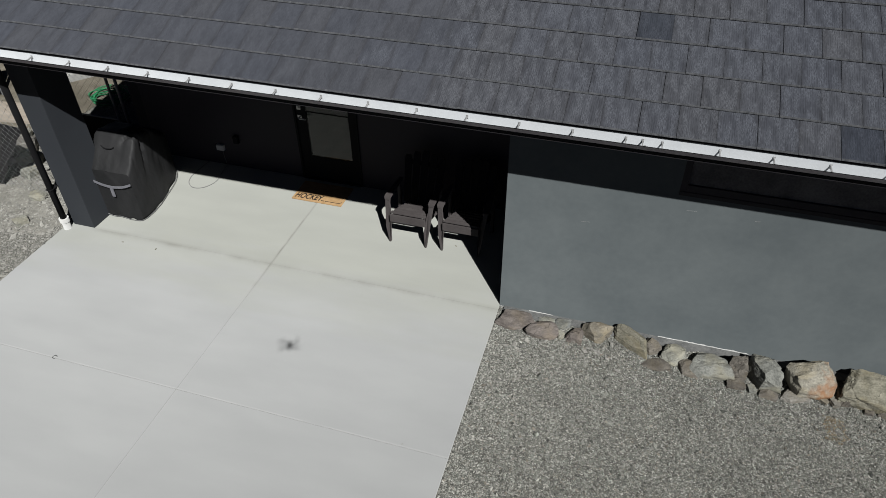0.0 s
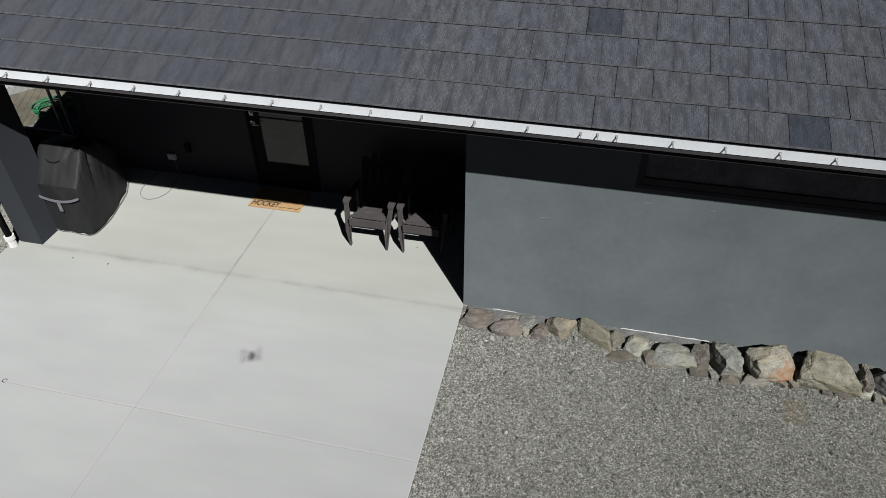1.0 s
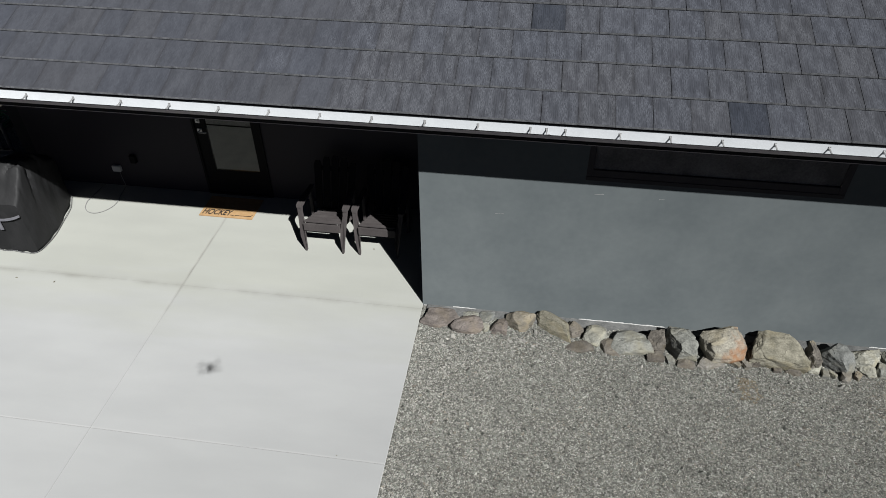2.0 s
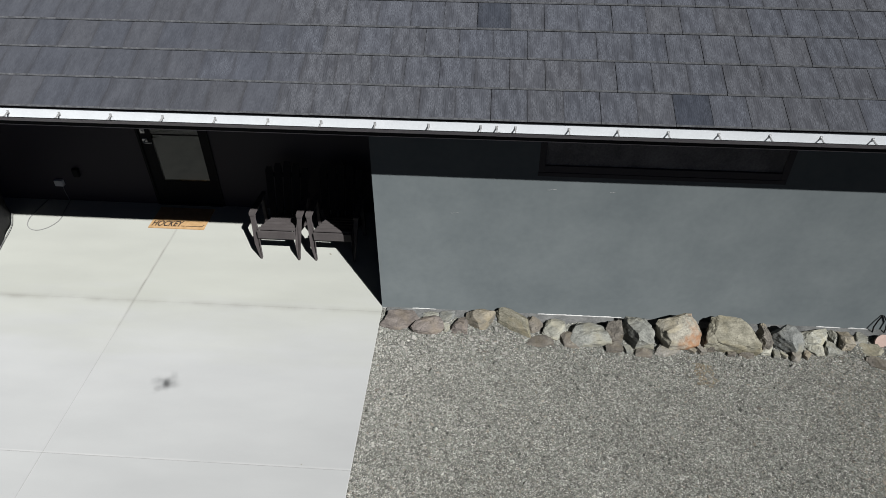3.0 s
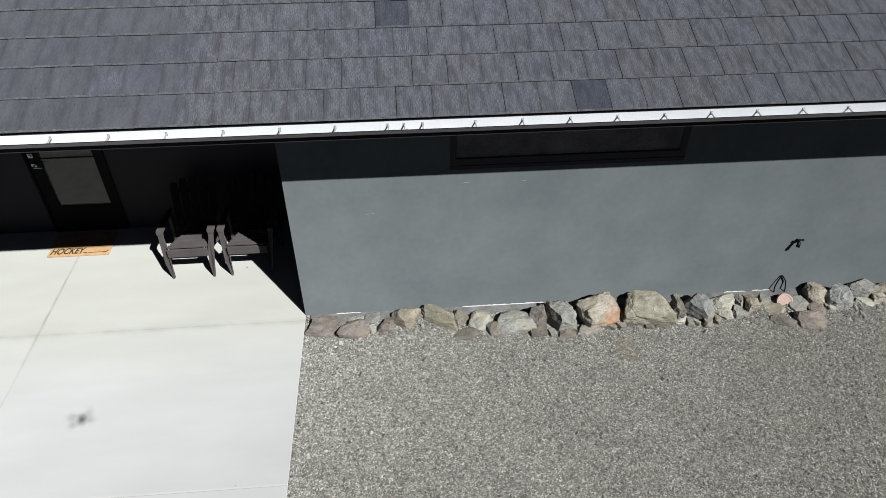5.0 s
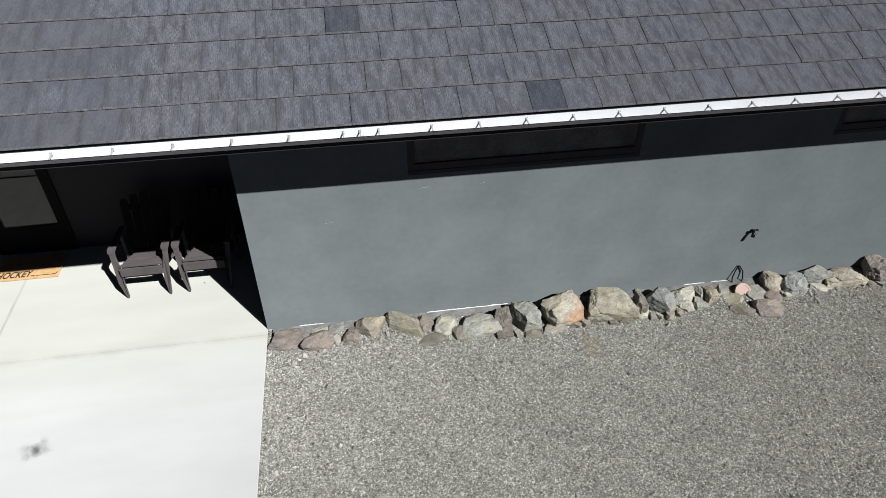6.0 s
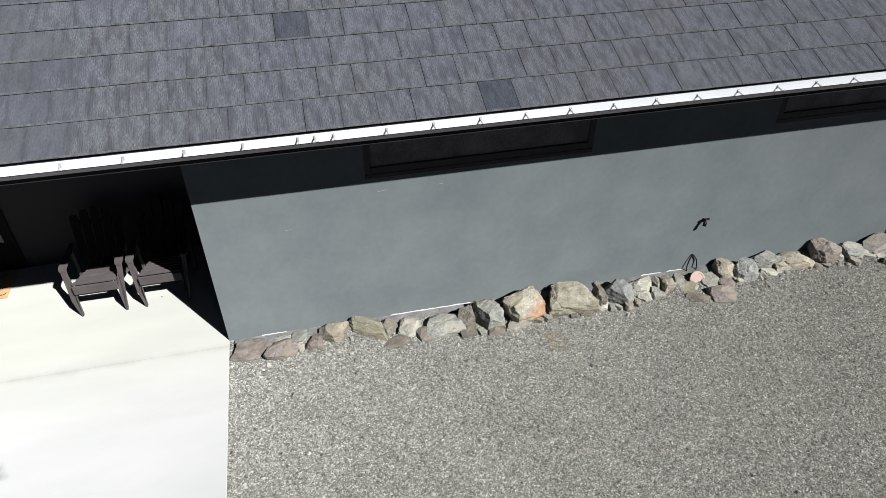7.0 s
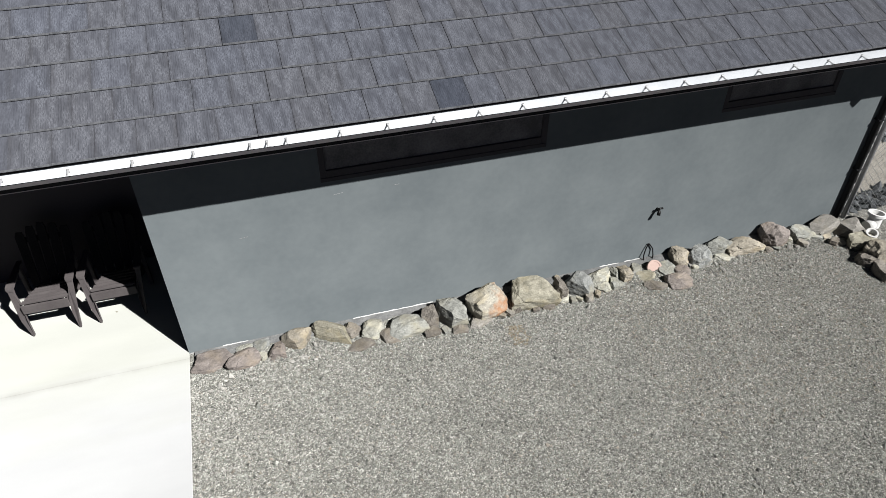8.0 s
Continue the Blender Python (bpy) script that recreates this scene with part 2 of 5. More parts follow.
def tile_surface(name, dark, light, vary, island=False, wear=(0.092, 0.097, 0.109)):
    """Pressed slate-look tile: combed grooves down the slope, scratched pale wear in patches, worn smooth in places."""
    m = surface(name, dark, light, scale=4.5, fine=34, rough=0.75, bump=0, stretch=(2.4, 0.8, 1), vary=vary, coarse_mix=0.5, island=island, spread=(0.3, 0.7))
    n, link = m.node_tree.nodes, m.node_tree.links.new
    b = n["Principled BSDF"]
    tc, geo = n.new("ShaderNodeTexCoord"), n.new("ShaderNodeNewGeometry")
    rnd = geo.outputs["Random Per Island"] if island else n.new("ShaderNodeObjectInfo").outputs["Random"]

    def noise_at(stretch, scale, detail, rough=0.5):
        mp, sh, nz = n.new("ShaderNodeMapping"), n.new("ShaderNodeVectorMath"), n.new("ShaderNodeTexNoise")
        mp.inputs["Scale"].default_value = stretch
        link(tc.outputs["Object"], mp.inputs["Vector"])
        sh.operation = "MULTIPLY_ADD"
        link(rnd, sh.inputs[0])
        sh.inputs[1].default_value = (19.0, 11.0, 0)
        link(mp.outputs[0], sh.inputs[2])
        nz.inputs["Scale"].default_value, nz.inputs["Detail"].default_value, nz.inputs["Roughness"].default_value = scale, detail, rough
        link(sh.outputs[0], nz.inputs["Vector"])
        return nz.outputs["Fac"], sh.outputs[0]

    def ranged(value, lo, hi, to_lo=0.0, to_hi=1.0):
        mr = n.new("ShaderNodeMapRange")
        mr.interpolation_type = "SMOOTHSTEP"
        for key, v in (("From Min", lo), ("From Max", hi), ("To Min", to_lo), ("To Max", to_hi)):
            mr.inputs[key].default_value = v
        link(value, mr.inputs["Value"])
        return mr.outputs[0]

    def times(p, q):
        k = n.new("ShaderNodeMath")
        k.operation = "MULTIPLY"
        link(p, k.inputs[0])
        link(q, k.inputs[1])
        return k.outputs[0]

    # areas of the roof where the combing is worn away
    sep, broad, edge = n.new("ShaderNodeSeparateXYZ"), n.new("ShaderNodeTexNoise"), n.new("ShaderNodeMath")
    link(geo.outputs["Position"], sep.inputs[0])
    link(geo.outputs["Position"], broad.inputs["Vector"])
    broad.inputs["Scale"].default_value, broad.inputs["Detail"].default_value = 1.7, 5
    edge.operation = "MULTIPLY_ADD"
    link(broad.outputs["Fac"], edge.inputs[0])
    edge.inputs[1].default_value = 3.4
    link(sep.outputs["X"], edge.inputs[2])
    crisp = ranged(edge.outputs[0], 0.55, 1.35, 0.26, 1.0)
    # grooves, fairly regular, broken up by finer ones
    fine, at = noise_at((1, 0.006, 1), 165, 2.5, 0.6)
    wave, both = n.new("ShaderNodeTexWave"), n.new("ShaderNodeMix")
    wave.bands_direction = "X"
    wave.inputs["Scale"].default_value, wave.inputs["Distortion"].default_value = 18.0, 0.7
    wave.inputs["Detail"].default_value, wave.inputs["Detail Scale"].default_value = 1.0, 1.4
    flat = n.new("ShaderNodeMapping")
    flat.inputs["Scale"].default_value = (1, 0.01, 1)
    link(tc.outputs["Object"], flat.inputs["Vector"])
    link(flat.outputs[0], wave.inputs["Vector"])
    both.inputs["Factor"].default_value = 0.14
    link(fine, both.inputs["A"])
    link(wave.outputs["Fac"], both.inputs["B"])
    groove = ranged(both.outputs["Result"], 0.33, 0.60, 0.72, 1.07)
    soft = n.new("ShaderNodeMix")
    soft.inputs["A"].default_value = 0.97
    link(crisp, soft.inputs["Factor"])
    link(groove, soft.inputs["B"])
    mul = n.new("ShaderNodeMix")
    mul.data_type, mul.blend_type = "RGBA", "MULTIPLY"
    mul.inputs["Factor"].default_value = 1.0
    link(b.inputs["Base Color"].links[0].from_socket, mul.inputs[6])
    link(soft.outputs["Result"], mul.inputs[7])
    # pale scratched wear, in dashes that run down the slope
    dash, _ = noise_at((165, 30, 1), 1.0, 4, 0.7)
    clump, _ = noise_at((15, 4.6, 1), 1.0, 4)
    pale = times(times(ranged(dash, 0.40, 0.64, 0.0, 1.0), ranged(clump, 0.38, 0.58)), crisp)
    lift = n.new("ShaderNodeMix")
    lift.data_type = "RGBA"
    link(pale, lift.inputs["Factor"])
    link(mul.outputs[2], lift.inputs[6])
    lift.inputs[7].default_value = (*wear, 1)
    joined = lift.outputs[2]
    if not island:
        # dirt drawn into the joints between tiles
        own, side, grime = n.new("ShaderNodeSeparateXYZ"), n.new("ShaderNodeMath"), n.new("ShaderNodeMix")
        link(tc.outputs["Object"], own.inputs[0])
        side.operation = "ABSOLUTE"
        link(own.outputs["X"], side.inputs[0])
        streak, _ = noise_at((60, 7, 1), 1.0, 4, 0.65)
        grime.data_type = "RGBA"
        link(times(ranged(side.outputs[0], 0.098, 0.146), ranged(streak, 0.34, 0.60, 0.08, 0.52)), grime.inputs["Factor"])
        link(joined, grime.inputs[6])
        grime.inputs[7].default_value = (dark[0] * 0.78, dark[1] * 0.74, dark[2] * 0.69, 1)
        joined = grime.outputs[2]
    # some tiles weathered browner, some bluer
    spin, frac, hue, tint = n.new("ShaderNodeMath"), n.new("ShaderNodeMath"), n.new("ShaderNodeMix"), n.new("ShaderNodeMix")
    spin.operation, frac.operation = "MULTIPLY", "FRACT"
    link(rnd, spin.inputs[0])
    spin.inputs[1].default_value = 37.3
    link(spin.outputs[0], frac.inputs[0])
    hue.data_type = tint.data_type = "RGBA"
    tint.blend_type = "MULTIPLY"
    tint.inputs["Factor"].default_value = 1.0
    link(frac.outputs[0], hue.inputs["Factor"])
    hue.inputs[6].default_value, hue.inputs[7].default_value = (0.975, 1.0, 1.06, 1), (1.01, 1.0, 1.0, 1)
    link(joined, tint.inputs[6])
    link(hue.outputs[2], tint.inputs[7])
    link(tint.outputs[2], b.inputs["Base Color"])
    bp = n.new("ShaderNodeBump")
    bp.inputs["Strength"].default_value, bp.inputs["Distance"].default_value = 0.5, 0.003
    link(soft.outputs["Result"], bp.inputs["Height"])
    link(bp.outputs[0], b.inputs["Normal"])
    return m


TILE = tile_surface("weathered_slate_tile", (0.036, 0.038, 0.0445), (0.060, 0.063, 0.072), 0.06)
TILE_NEW = tile_surface("unweathered_dark_tile", (0.021, 0.024, 0.031), (0.035, 0.040, 0.051), 0.0, wear=(0.046, 0.051, 0.063))
TILE_FAR = tile_surface("weathered_slate_tile_far", (0.036, 0.038, 0.0445), (0.060, 0.063, 0.072), 0.06, True)
NOSE = surface("crusted_tile_edge", (0.034, 0.036, 0.040), (0.112, 0.115, 0.122), scale=26, fine=90, rough=0.9, bump=0.6, depth=0.006)
UNDERLAY = surface("roof_underlay", (0.0093, 0.0093, 0.0099), (0.0155, 0.0155, 0.0130), rough=0.9)
GRAVEL = gravel_surface("crushed_stone", 95, ((0.070, 0.070, 0.062), (0.105, 0.104, 0.094), (0.130, 0.129, 0.117), (0.185, 0.183, 0.167), (0.372, 0.367, 0.341)))
CHIPS = clumped(clumped(clumped(surface("stone_chip", (0.1145, 0.118, 0.105), (0.211, 0.216, 0.193), scale=9, fine=120, rough=0.85, vary=0.62, island=True, bump=0.2), 32, 0.57, 1.46), 11, 0.86, 1.14), 1.4, 0.86, 1.12)
COARSE_CHIPS = surface("coarse_stone_chip", (0.108, 0.107, 0.098), (0.220, 0.218, 0.200), scale=9, fine=90, rough=0.85, vary=0.35, island=True, bump=0.3)
PALE_CHIP = surface("dusty_pale_chip", (0.200, 0.197, 0.178), (0.390, 0.383, 0.350), scale=9, fine=120, rough=0.9, vary=0.3, island=True, bump=0.2)
RUBBLE = surface("rubble_stone", (0.143, 0.140, 0.127), (0.273, 0.267, 0.245), scale=5, fine=60, rough=0.9, vary=0.4, island=True, bump=0.5)
TAN_CHIP = surface("tan_stone_chip", (0.124, 0.110, 0.090), (0.248, 0.226, 0.192), scale=9, fine=90, rough=0.9, vary=0.4, island=True, bump=0.2)
RUSTY = surface("rusty_tan_chip", (0.125, 0.103, 0.072), (0.215, 0.178, 0.125), scale=9, fine=90, rough=0.9, vary=0.3, island=True, bump=0.2)
PANE = glass("window_glass")
PLASTIC_CHAIR = surface("taupe_resin", (0.040, 0.035, 0.035), (0.060, 0.054, 0.053), scale=5, fine=70, rough=0.65, bump=0.15, depth=0.002, stretch=(1, 1, 1))
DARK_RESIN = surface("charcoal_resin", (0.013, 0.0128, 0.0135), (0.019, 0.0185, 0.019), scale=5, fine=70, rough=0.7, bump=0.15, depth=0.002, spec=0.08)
COVER = surface("black_cover_fabric", (0.016, 0.0165, 0.017), (0.026, 0.026, 0.027), scale=3, fine=9, rough=0.6, bump=0.35, depth=0.03, stretch=(1, 1, 0.6))
COVER.node_tree.nodes["Principled BSDF"].inputs["Diffuse Roughness"].default_value = 0.0
STRAP = surface("grey_webbing", (0.087, 0.087, 0.099), (0.124, 0.124, 0.136), scale=20, fine=260, rough=0.8)
PIPING = surface("pale_piping", (0.099, 0.099, 0.099), (0.161, 0.161, 0.161), scale=20, fine=200, rough=0.7)
COIR = surface("coir_mat", (0.248, 0.155, 0.071), (0.360, 0.236, 0.124), scale=14, fine=320, rough=0.95, bump=0.8, depth=0.004)
INK = surface("black_print", (0.0099, 0.0087, 0.0074), (0.0186, 0.0161, 0.0136), scale=14, fine=320, rough=0.95, bump=0.6, depth=0.004)
METAL = surface("satin_nickel", (0.300, 0.300, 0.300), (0.380, 0.380, 0.380), scale=8, fine=60, rough=0.3, metal=1.0, bump=0)
BOX_GREY = surface("grey_outlet_plastic", (0.448, 0.448, 0.440), (0.512, 0.512, 0.504), scale=8, fine=60, rough=0.5)
CABLE = surface("grey_cable", (0.149, 0.149, 0.146), (0.205, 0.205, 0.198), scale=20, fine=90, rough=0.6)
PVC = surface("white_pvc", (0.440, 0.438, 0.425), (0.540, 0.540, 0.530), scale=8, fine=90, rough=0.35, bump=0.03)
CORNER = surface("dirt_splashed_white_strip", (0.030, 0.030, 0.030), (0.34, 0.335, 0.33), scale=11, fine=45, rough=0.9, bump=0.4, spec=0.05, spread=(0.44, 0.62))
WIRE = surface("weathered_wire", (0.15, 0.157, 0.153), (0.25, 0.257, 0.253), scale=12, fine=80, rough=0.6)
GALV = surface("galvanised_steel", (0.223, 0.229, 0.236), (0.310, 0.316, 0.322), scale=12, fine=80, rough=0.45, metal=0.7)
BRONZE = surface("blackened_brass", (0.009, 0.009, 0.0095), (0.016, 0.0155, 0.0155), scale=20, fine=90, rough=0.4, metal=0.6)
HOSE_GREEN = surface("green_hose", (0.0186, 0.136, 0.056), (0.031, 0.198, 0.087), scale=9, fine=60, rough=0.4)
PINK = surface("pale_pink_plastic", (0.360, 0.260, 0.223), (0.422, 0.322, 0.279), scale=9, fine=60, rough=0.7)
DIRT = surface("brown_earth", (0.062, 0.055, 0.041), (0.155, 0.140, 0.112), scale=5, fine=60, rough=0.95, bump=0.8, depth=0.02)
SANDY = surface("sandy_earth", (0.172, 0.160, 0.138), (0.250, 0.236, 0.208), scale=3, fine=50, rough=0.95, bump=0.8, depth=0.02)
DUSTY = surface("pale_rubble_dust", (0.125, 0.122, 0.108), (0.225, 0.218, 0.194), scale=6, fine=20, rough=0.95, bump=1.0, depth=0.05)
MULCH = surface("dark_rubble", (0.031, 0.034, 0.037), (0.099, 0.105, 0.108), scale=6, fine=40, rough=0.9, vary=0.5, island=True, bump=0.6)
BLACK_CLOTH = surface("black_shade_cloth", (0.0050, 0.0050, 0.0056), (0.0087, 0.0087, 0.0093), scale=8, fine=200, rough=0.8)
TIMBER = surface("weathered_board", (0.186, 0.161, 0.130), (0.273, 0.242, 0.205), scale=4, fine=40, rough=0.85, stretch=(0.3, 3, 3), bump=0.4)


def rock_material(name, dark, light):
    m = surface(name, dark, light, scale=8.5, fine=60, rough=0.85, bump=0.8, depth=0.006, vary=0.16, coarse_mix=0.55, spec=0.3, spread=(0.36, 0.64))
    n, link = m.node_tree.nodes, m.node_tree.links.new
    b = n["Principled BSDF"]
    b.inputs["Diffuse Roughness"].default_value = 0.0
    tc = n.new("ShaderNodeTexCoord")
    mp = n.new("ShaderNodeMapping")
    mp.inputs["Scale"].default_value, mp.inputs["Rotation"].default_value = (1.0, 1.0, 2.2), (0.5, 0.3, 0.2)
    link(tc.outputs["Object"], mp.inputs["Vector"])
    wob = n.new("ShaderNodeTexNoise")
    wob.inputs["Scale"].default_value, wob.inputs["Detail"].default_value = 7, 5
    link(mp.outputs[0], wob.inputs["Vector"])
    add = n.new("ShaderNodeVectorMath")
    add.operation = "MULTIPLY_ADD"
    link(wob.outputs["Color"], add.inputs[0])
    add.inputs[1].default_value = (0.14, 0.14, 0.14)
    link(mp.outputs[0], add.inputs[2])
    vo = n.new("ShaderNodeTexVoronoi")
    vo.inputs["Scale"].default_value = 9.0
    link(add.outputs[0], vo.inputs["Vector"])
    bp = n.new("ShaderNodeBump")
    bp.inputs["Strength"].default_value, bp.inputs["Distance"].default_value = 0.6, 0.006
    link(vo.outputs["Distance"], bp.inputs["Height"])
    link(b.inputs["Normal"].links[0].from_socket, bp.inputs["Normal"])
    link(bp.outputs[0], b.inputs["Normal"])
    # tan and rusty weathering in patches of its own
    pt, mr, mix = n.new("ShaderNodeTexNoise"), n.new("ShaderNodeMapRange"), n.new("ShaderNodeMix")
    pt.inputs["Scale"].default_value, pt.inputs["Detail"].default_value = 3.2, 6
    link(add.outputs[0], pt.inputs["Vector"])
    mr.inputs["From Min"].default_value, mr.inputs["From Max"].default_value, mr.inputs["To Max"].default_value = 0.48, 0.62, 0.7
    link(pt.outputs["Fac"], mr.inputs["Value"])
    mix.data_type = "RGBA"
    link(mr.outputs[0], mix.inputs["Factor"])
    link(b.inputs["Base Color"].links[0].from_socket, mix.inputs[6])
    mix.inputs[7].default_value = (light[0] * 0.88, light[1] * 0.82, light[2] * 0.68, 1)
    # bedding: long ridges and streaks through the stone
    grain, bd, cr, mul = n.new("ShaderNodeMapping"), n.new("ShaderNodeTexNoise"), n.new("ShaderNodeMapRange"), n.new("ShaderNodeMix")
    grain.inputs["Scale"].default_value, grain.inputs["Rotation"].default_value = (1.6, 1.6, 4.0), (0.55, -0.4, 0.3)
    link(add.outputs[0], grain.inputs["Vector"])
    sh = n.new("ShaderNodeVectorMath")
    sh.operation = "MULTIPLY_ADD"
    link(n.new("ShaderNodeObjectInfo").outputs["Random"], sh.inputs[0])
    sh.inputs[1].default_value = (11.0, 17.0, 5.0)
    link(grain.outputs[0], sh.inputs[2])
    bd.inputs["Scale"].default_value, bd.inputs["Detail"].default_value, bd.inputs["Roughness"].default_value = 4.5, 5, 0.62
    link(sh.outputs[0], bd.inputs["Vector"])
    cr.inputs["From Min"].default_value, cr.inputs["From Max"].default_value = 0.36, 0.58
    cr.inputs["To Min"].default_value, cr.inputs["To Max"].default_value = 0.80, 1.08
    link(bd.outputs["Fac"], cr.inputs["Value"])
    mul.data_type, mul.blend_type = "RGBA", "MULTIPLY"
    mul.inputs["Factor"].default_value = 1.0
    link(mix.outputs[2], mul.inputs[6])
    link(cr.outputs[0], mul.inputs[7])
    link(mul.outputs[2], b.inputs["Base Color"])
    # a few thin dark cracks
    crack, cw, cmul = n.new("ShaderNodeTexVoronoi"), n.new("ShaderNodeMapRange"), n.new("ShaderNodeMix")
    crack.feature = "DISTANCE_TO_EDGE"
    crack.inputs["Scale"].default_value = 3.2
    link(sh.outputs[0], crack.inputs["Vector"])
    cw.inputs["From Max"].default_value = 0.05
    cw.inputs["To Min"].default_value = 0.35
    link(crack.outputs["Distance"], cw.inputs["Value"])
    cmul.data_type, cmul.blend_type = "RGBA", "MULTIPLY"
    some = n.new("ShaderNodeMapRange")
    some.inputs["From Min"].default_value, some.inputs["From Max"].default_value = 0.52, 0.64
    link(bd.outputs["Fac"], some.inputs["Value"])
    link(some.outputs[0], cmul.inputs["Factor"])
    link(mul.outputs[2], cmul.inputs[6])
    link(cw.outputs[0], cmul.inputs[7])
    link(cmul.outputs[2], b.inputs["Base Color"])
    bc = n.new("ShaderNodeBump")
    bc.inputs["Strength"].default_value, bc.inputs["Distance"].default_value = 0.6, 0.010
    link(bd.outputs["Fac"], bc.inputs["Height"])
    link(b.inputs["Normal"].links[0].from_socket, bc.inputs["Normal"])
    link(bc.outputs[0], b.inputs["Normal"])
    return m


ROCK = {
    "pink": rock_material("pinkish_brown_rock", (0.096, 0.083, 0.075), (0.186, 0.164, 0.149)),
    "grey": rock_material("grey_rock", (0.104, 0.106, 0.096), (0.236, 0.239, 0.216)),
    "pale": rock_material("pale_grey_rock", (0.138, 0.138, 0.118), (0.315, 0.313, 0.272)),
    "olive": rock_material("olive_tan_rock", (0.108, 0.102, 0.077), (0.238, 0.225, 0.178)),
    "tan": rock_material("tan_rock", (0.122, 0.110, 0.087), (0.258, 0.234, 0.190)),
    "brown": rock_material("dark_brown_rock", (0.068, 0.061, 0.053), (0.150, 0.137, 0.118)),
    "drab": rock_material("brownish_grey_rock", (0.105, 0.099, 0.088), (0.215, 0.205, 0.184)),
    "slate": rock_material("blue_grey_rock", (0.092, 0.097, 0.093), (0.212, 0.217, 0.206)),
    "stained": rock_material("cream_tan_rock_with_rust", (0.140, 0.132, 0.108), (0.280, 0.263, 0.218)),
}


def rust_stain(m, colour):
    """Iron stain that runs down the front of a stone from one spot."""
    n, link = m.node_tree.nodes, m.node_tree.links.new
    b = n["Principled BSDF"]
    tc, mp, nz, mx = n.new("ShaderNodeTexCoord"), n.new("ShaderNodeMapping"), n.new("ShaderNodeTexNoise"), n.new("ShaderNodeMath")
    nz.inputs["Scale"].default_value, nz.inputs["Detail"].default_value = 12, 6
    link(tc.outputs["Object"], nz.inputs["Vector"])
    mp.inputs["Location"].default_value, mp.inputs["Scale"].default_value = (-0.12 / 0.13, 0, -0.10 / 0.17), (1 / 0.13, 0, 1 / 0.17)
    link(tc.outputs["Object"], mp.inputs["Vector"])
    ln, mr, mix = n.new("ShaderNodeVectorMath"), n.new("ShaderNodeMapRange"), n.new("ShaderNodeMix")
    ln.operation = "LENGTH"
    link(mp.outputs[0], ln.inputs[0])
    mx.operation = "MULTIPLY_ADD"
    link(nz.outputs["Fac"], mx.inputs[0])
    mx.inputs[1].default_value = 2.8
    link(ln.outputs["Value"], mx.inputs[2])
    mr.inputs["From Min"].default_value, mr.inputs["From Max"].default_value = 2.75, 1.85
    mr.inputs["To Max"].default_value = 0.85
    link(mx.outputs[0], mr.inputs["Value"])
    mix.data_type = "RGBA"
    link(mr.outputs[0], mix.inputs["Factor"])
    link(b.inputs["Base Color"].links[0].from_socket, mix.inputs[6])
    mix.inputs[7].default_value = (*colour, 1)
    link(mix.outputs[2], b.inputs["Base Color"])


rust_stain(ROCK["stained"], (0.215, 0.105, 0.050))


# ---- mesh helpers ----
def mesh_of(name, bm, mats, smooth=False):
    me = bpy.data.meshes.new(name)
    bm.normal_update()
    bm.to_mesh(me)
    bm.free()
    for m in (mats if isinstance(mats, (list, tuple)) else [mats]):
        me.materials.append(m)
    if smooth:
        for p in me.polygons:
            p.use_smooth = True
    return me


def part(name, bm, mats, parent=None, label="", smooth=False):
    ob = new(name, mesh_of(name, bm, mats, smooth))
    if parent is not None:
        ob.parent = parent
    if label:
        tagged(ob, label)
    return ob


def thing(name, place, label, category, group="", turn=0.0):
    ob = new(name)
    ob.empty_display_size = 0.1
    ob.location, ob.rotation_euler = place, (0, 0, radians(turn))
    return tagged(ob, label, category, group)


def box(bm, x0, x1, y0, y1, z0, z1, bevel=0.0, m=None, mat=0):
    r = bmesh.ops.create_cube(bm, size=1.0, matrix=Matrix.LocRotScale(((x0 + x1) / 2, (y0 + y1) / 2, (z0 + z1) / 2), None, (x1 - x0, y1 - y0, z1 - z0)))
    faces = list({f for v in r["verts"] for f in v.link_faces})
    for f in faces:
        f.material_index = mat
    verts = r["verts"]
    if bevel:
        e = list({e for v in verts for e in v.link_edges})
        g = bmesh.ops.bevel(bm, geom=e, offset=bevel, segments=2, affect="EDGES", profile=0.5)
        verts = list({v for f in g["faces"] for v in f.verts} | {v for v in verts if v.is_valid})
    if m is not None:
        bmesh.ops.transform(bm, matrix=m, verts=verts)
    return bm


def boxed(x0, x1, y0, y1, z0, z1, bevel=0.0, m=None):
    return box(bmesh.new(), x0, x1, y0, y1, z0, z1, bevel, m)


def tube(bm, points, radius, sides=10, cap=True):
    """A round rod along a line of points."""
    pts = [Vector(p) for p in points]
    radii = radius if isinstance(radius, (list, tuple)) else [radius] * len(pts)
    rings, up, last = [], None, None
    for k, p in enumerate(pts):
        t = (pts[min(k + 1, len(pts) - 1)] - pts[max(k - 1, 0)]).normalized()
        if last is not None and t.dot(last) < -0.9:
            t = -t
        last = t
        if up is None:
            up = t.orthogonal().normalized()
        up = (up - t * up.dot(t)).normalized()
        side = t.cross(up)
        rings.append([bm.verts.new(p + radii[k] * (math.cos(a) * up + math.sin(a) * side)) for a in (2 * math.pi * i / sides for i in range(sides))])
    for a, b in zip(rings, rings[1:]):
        for i in range(sides):
            f = bm.faces.new((a[i], a[(i + 1) % sides], b[(i + 1) % sides], b[i]))
            f.smooth = True
    if cap:
        bm.faces.new(rings[0][::-1])
        bm.faces.new(rings[-1])
    return bm


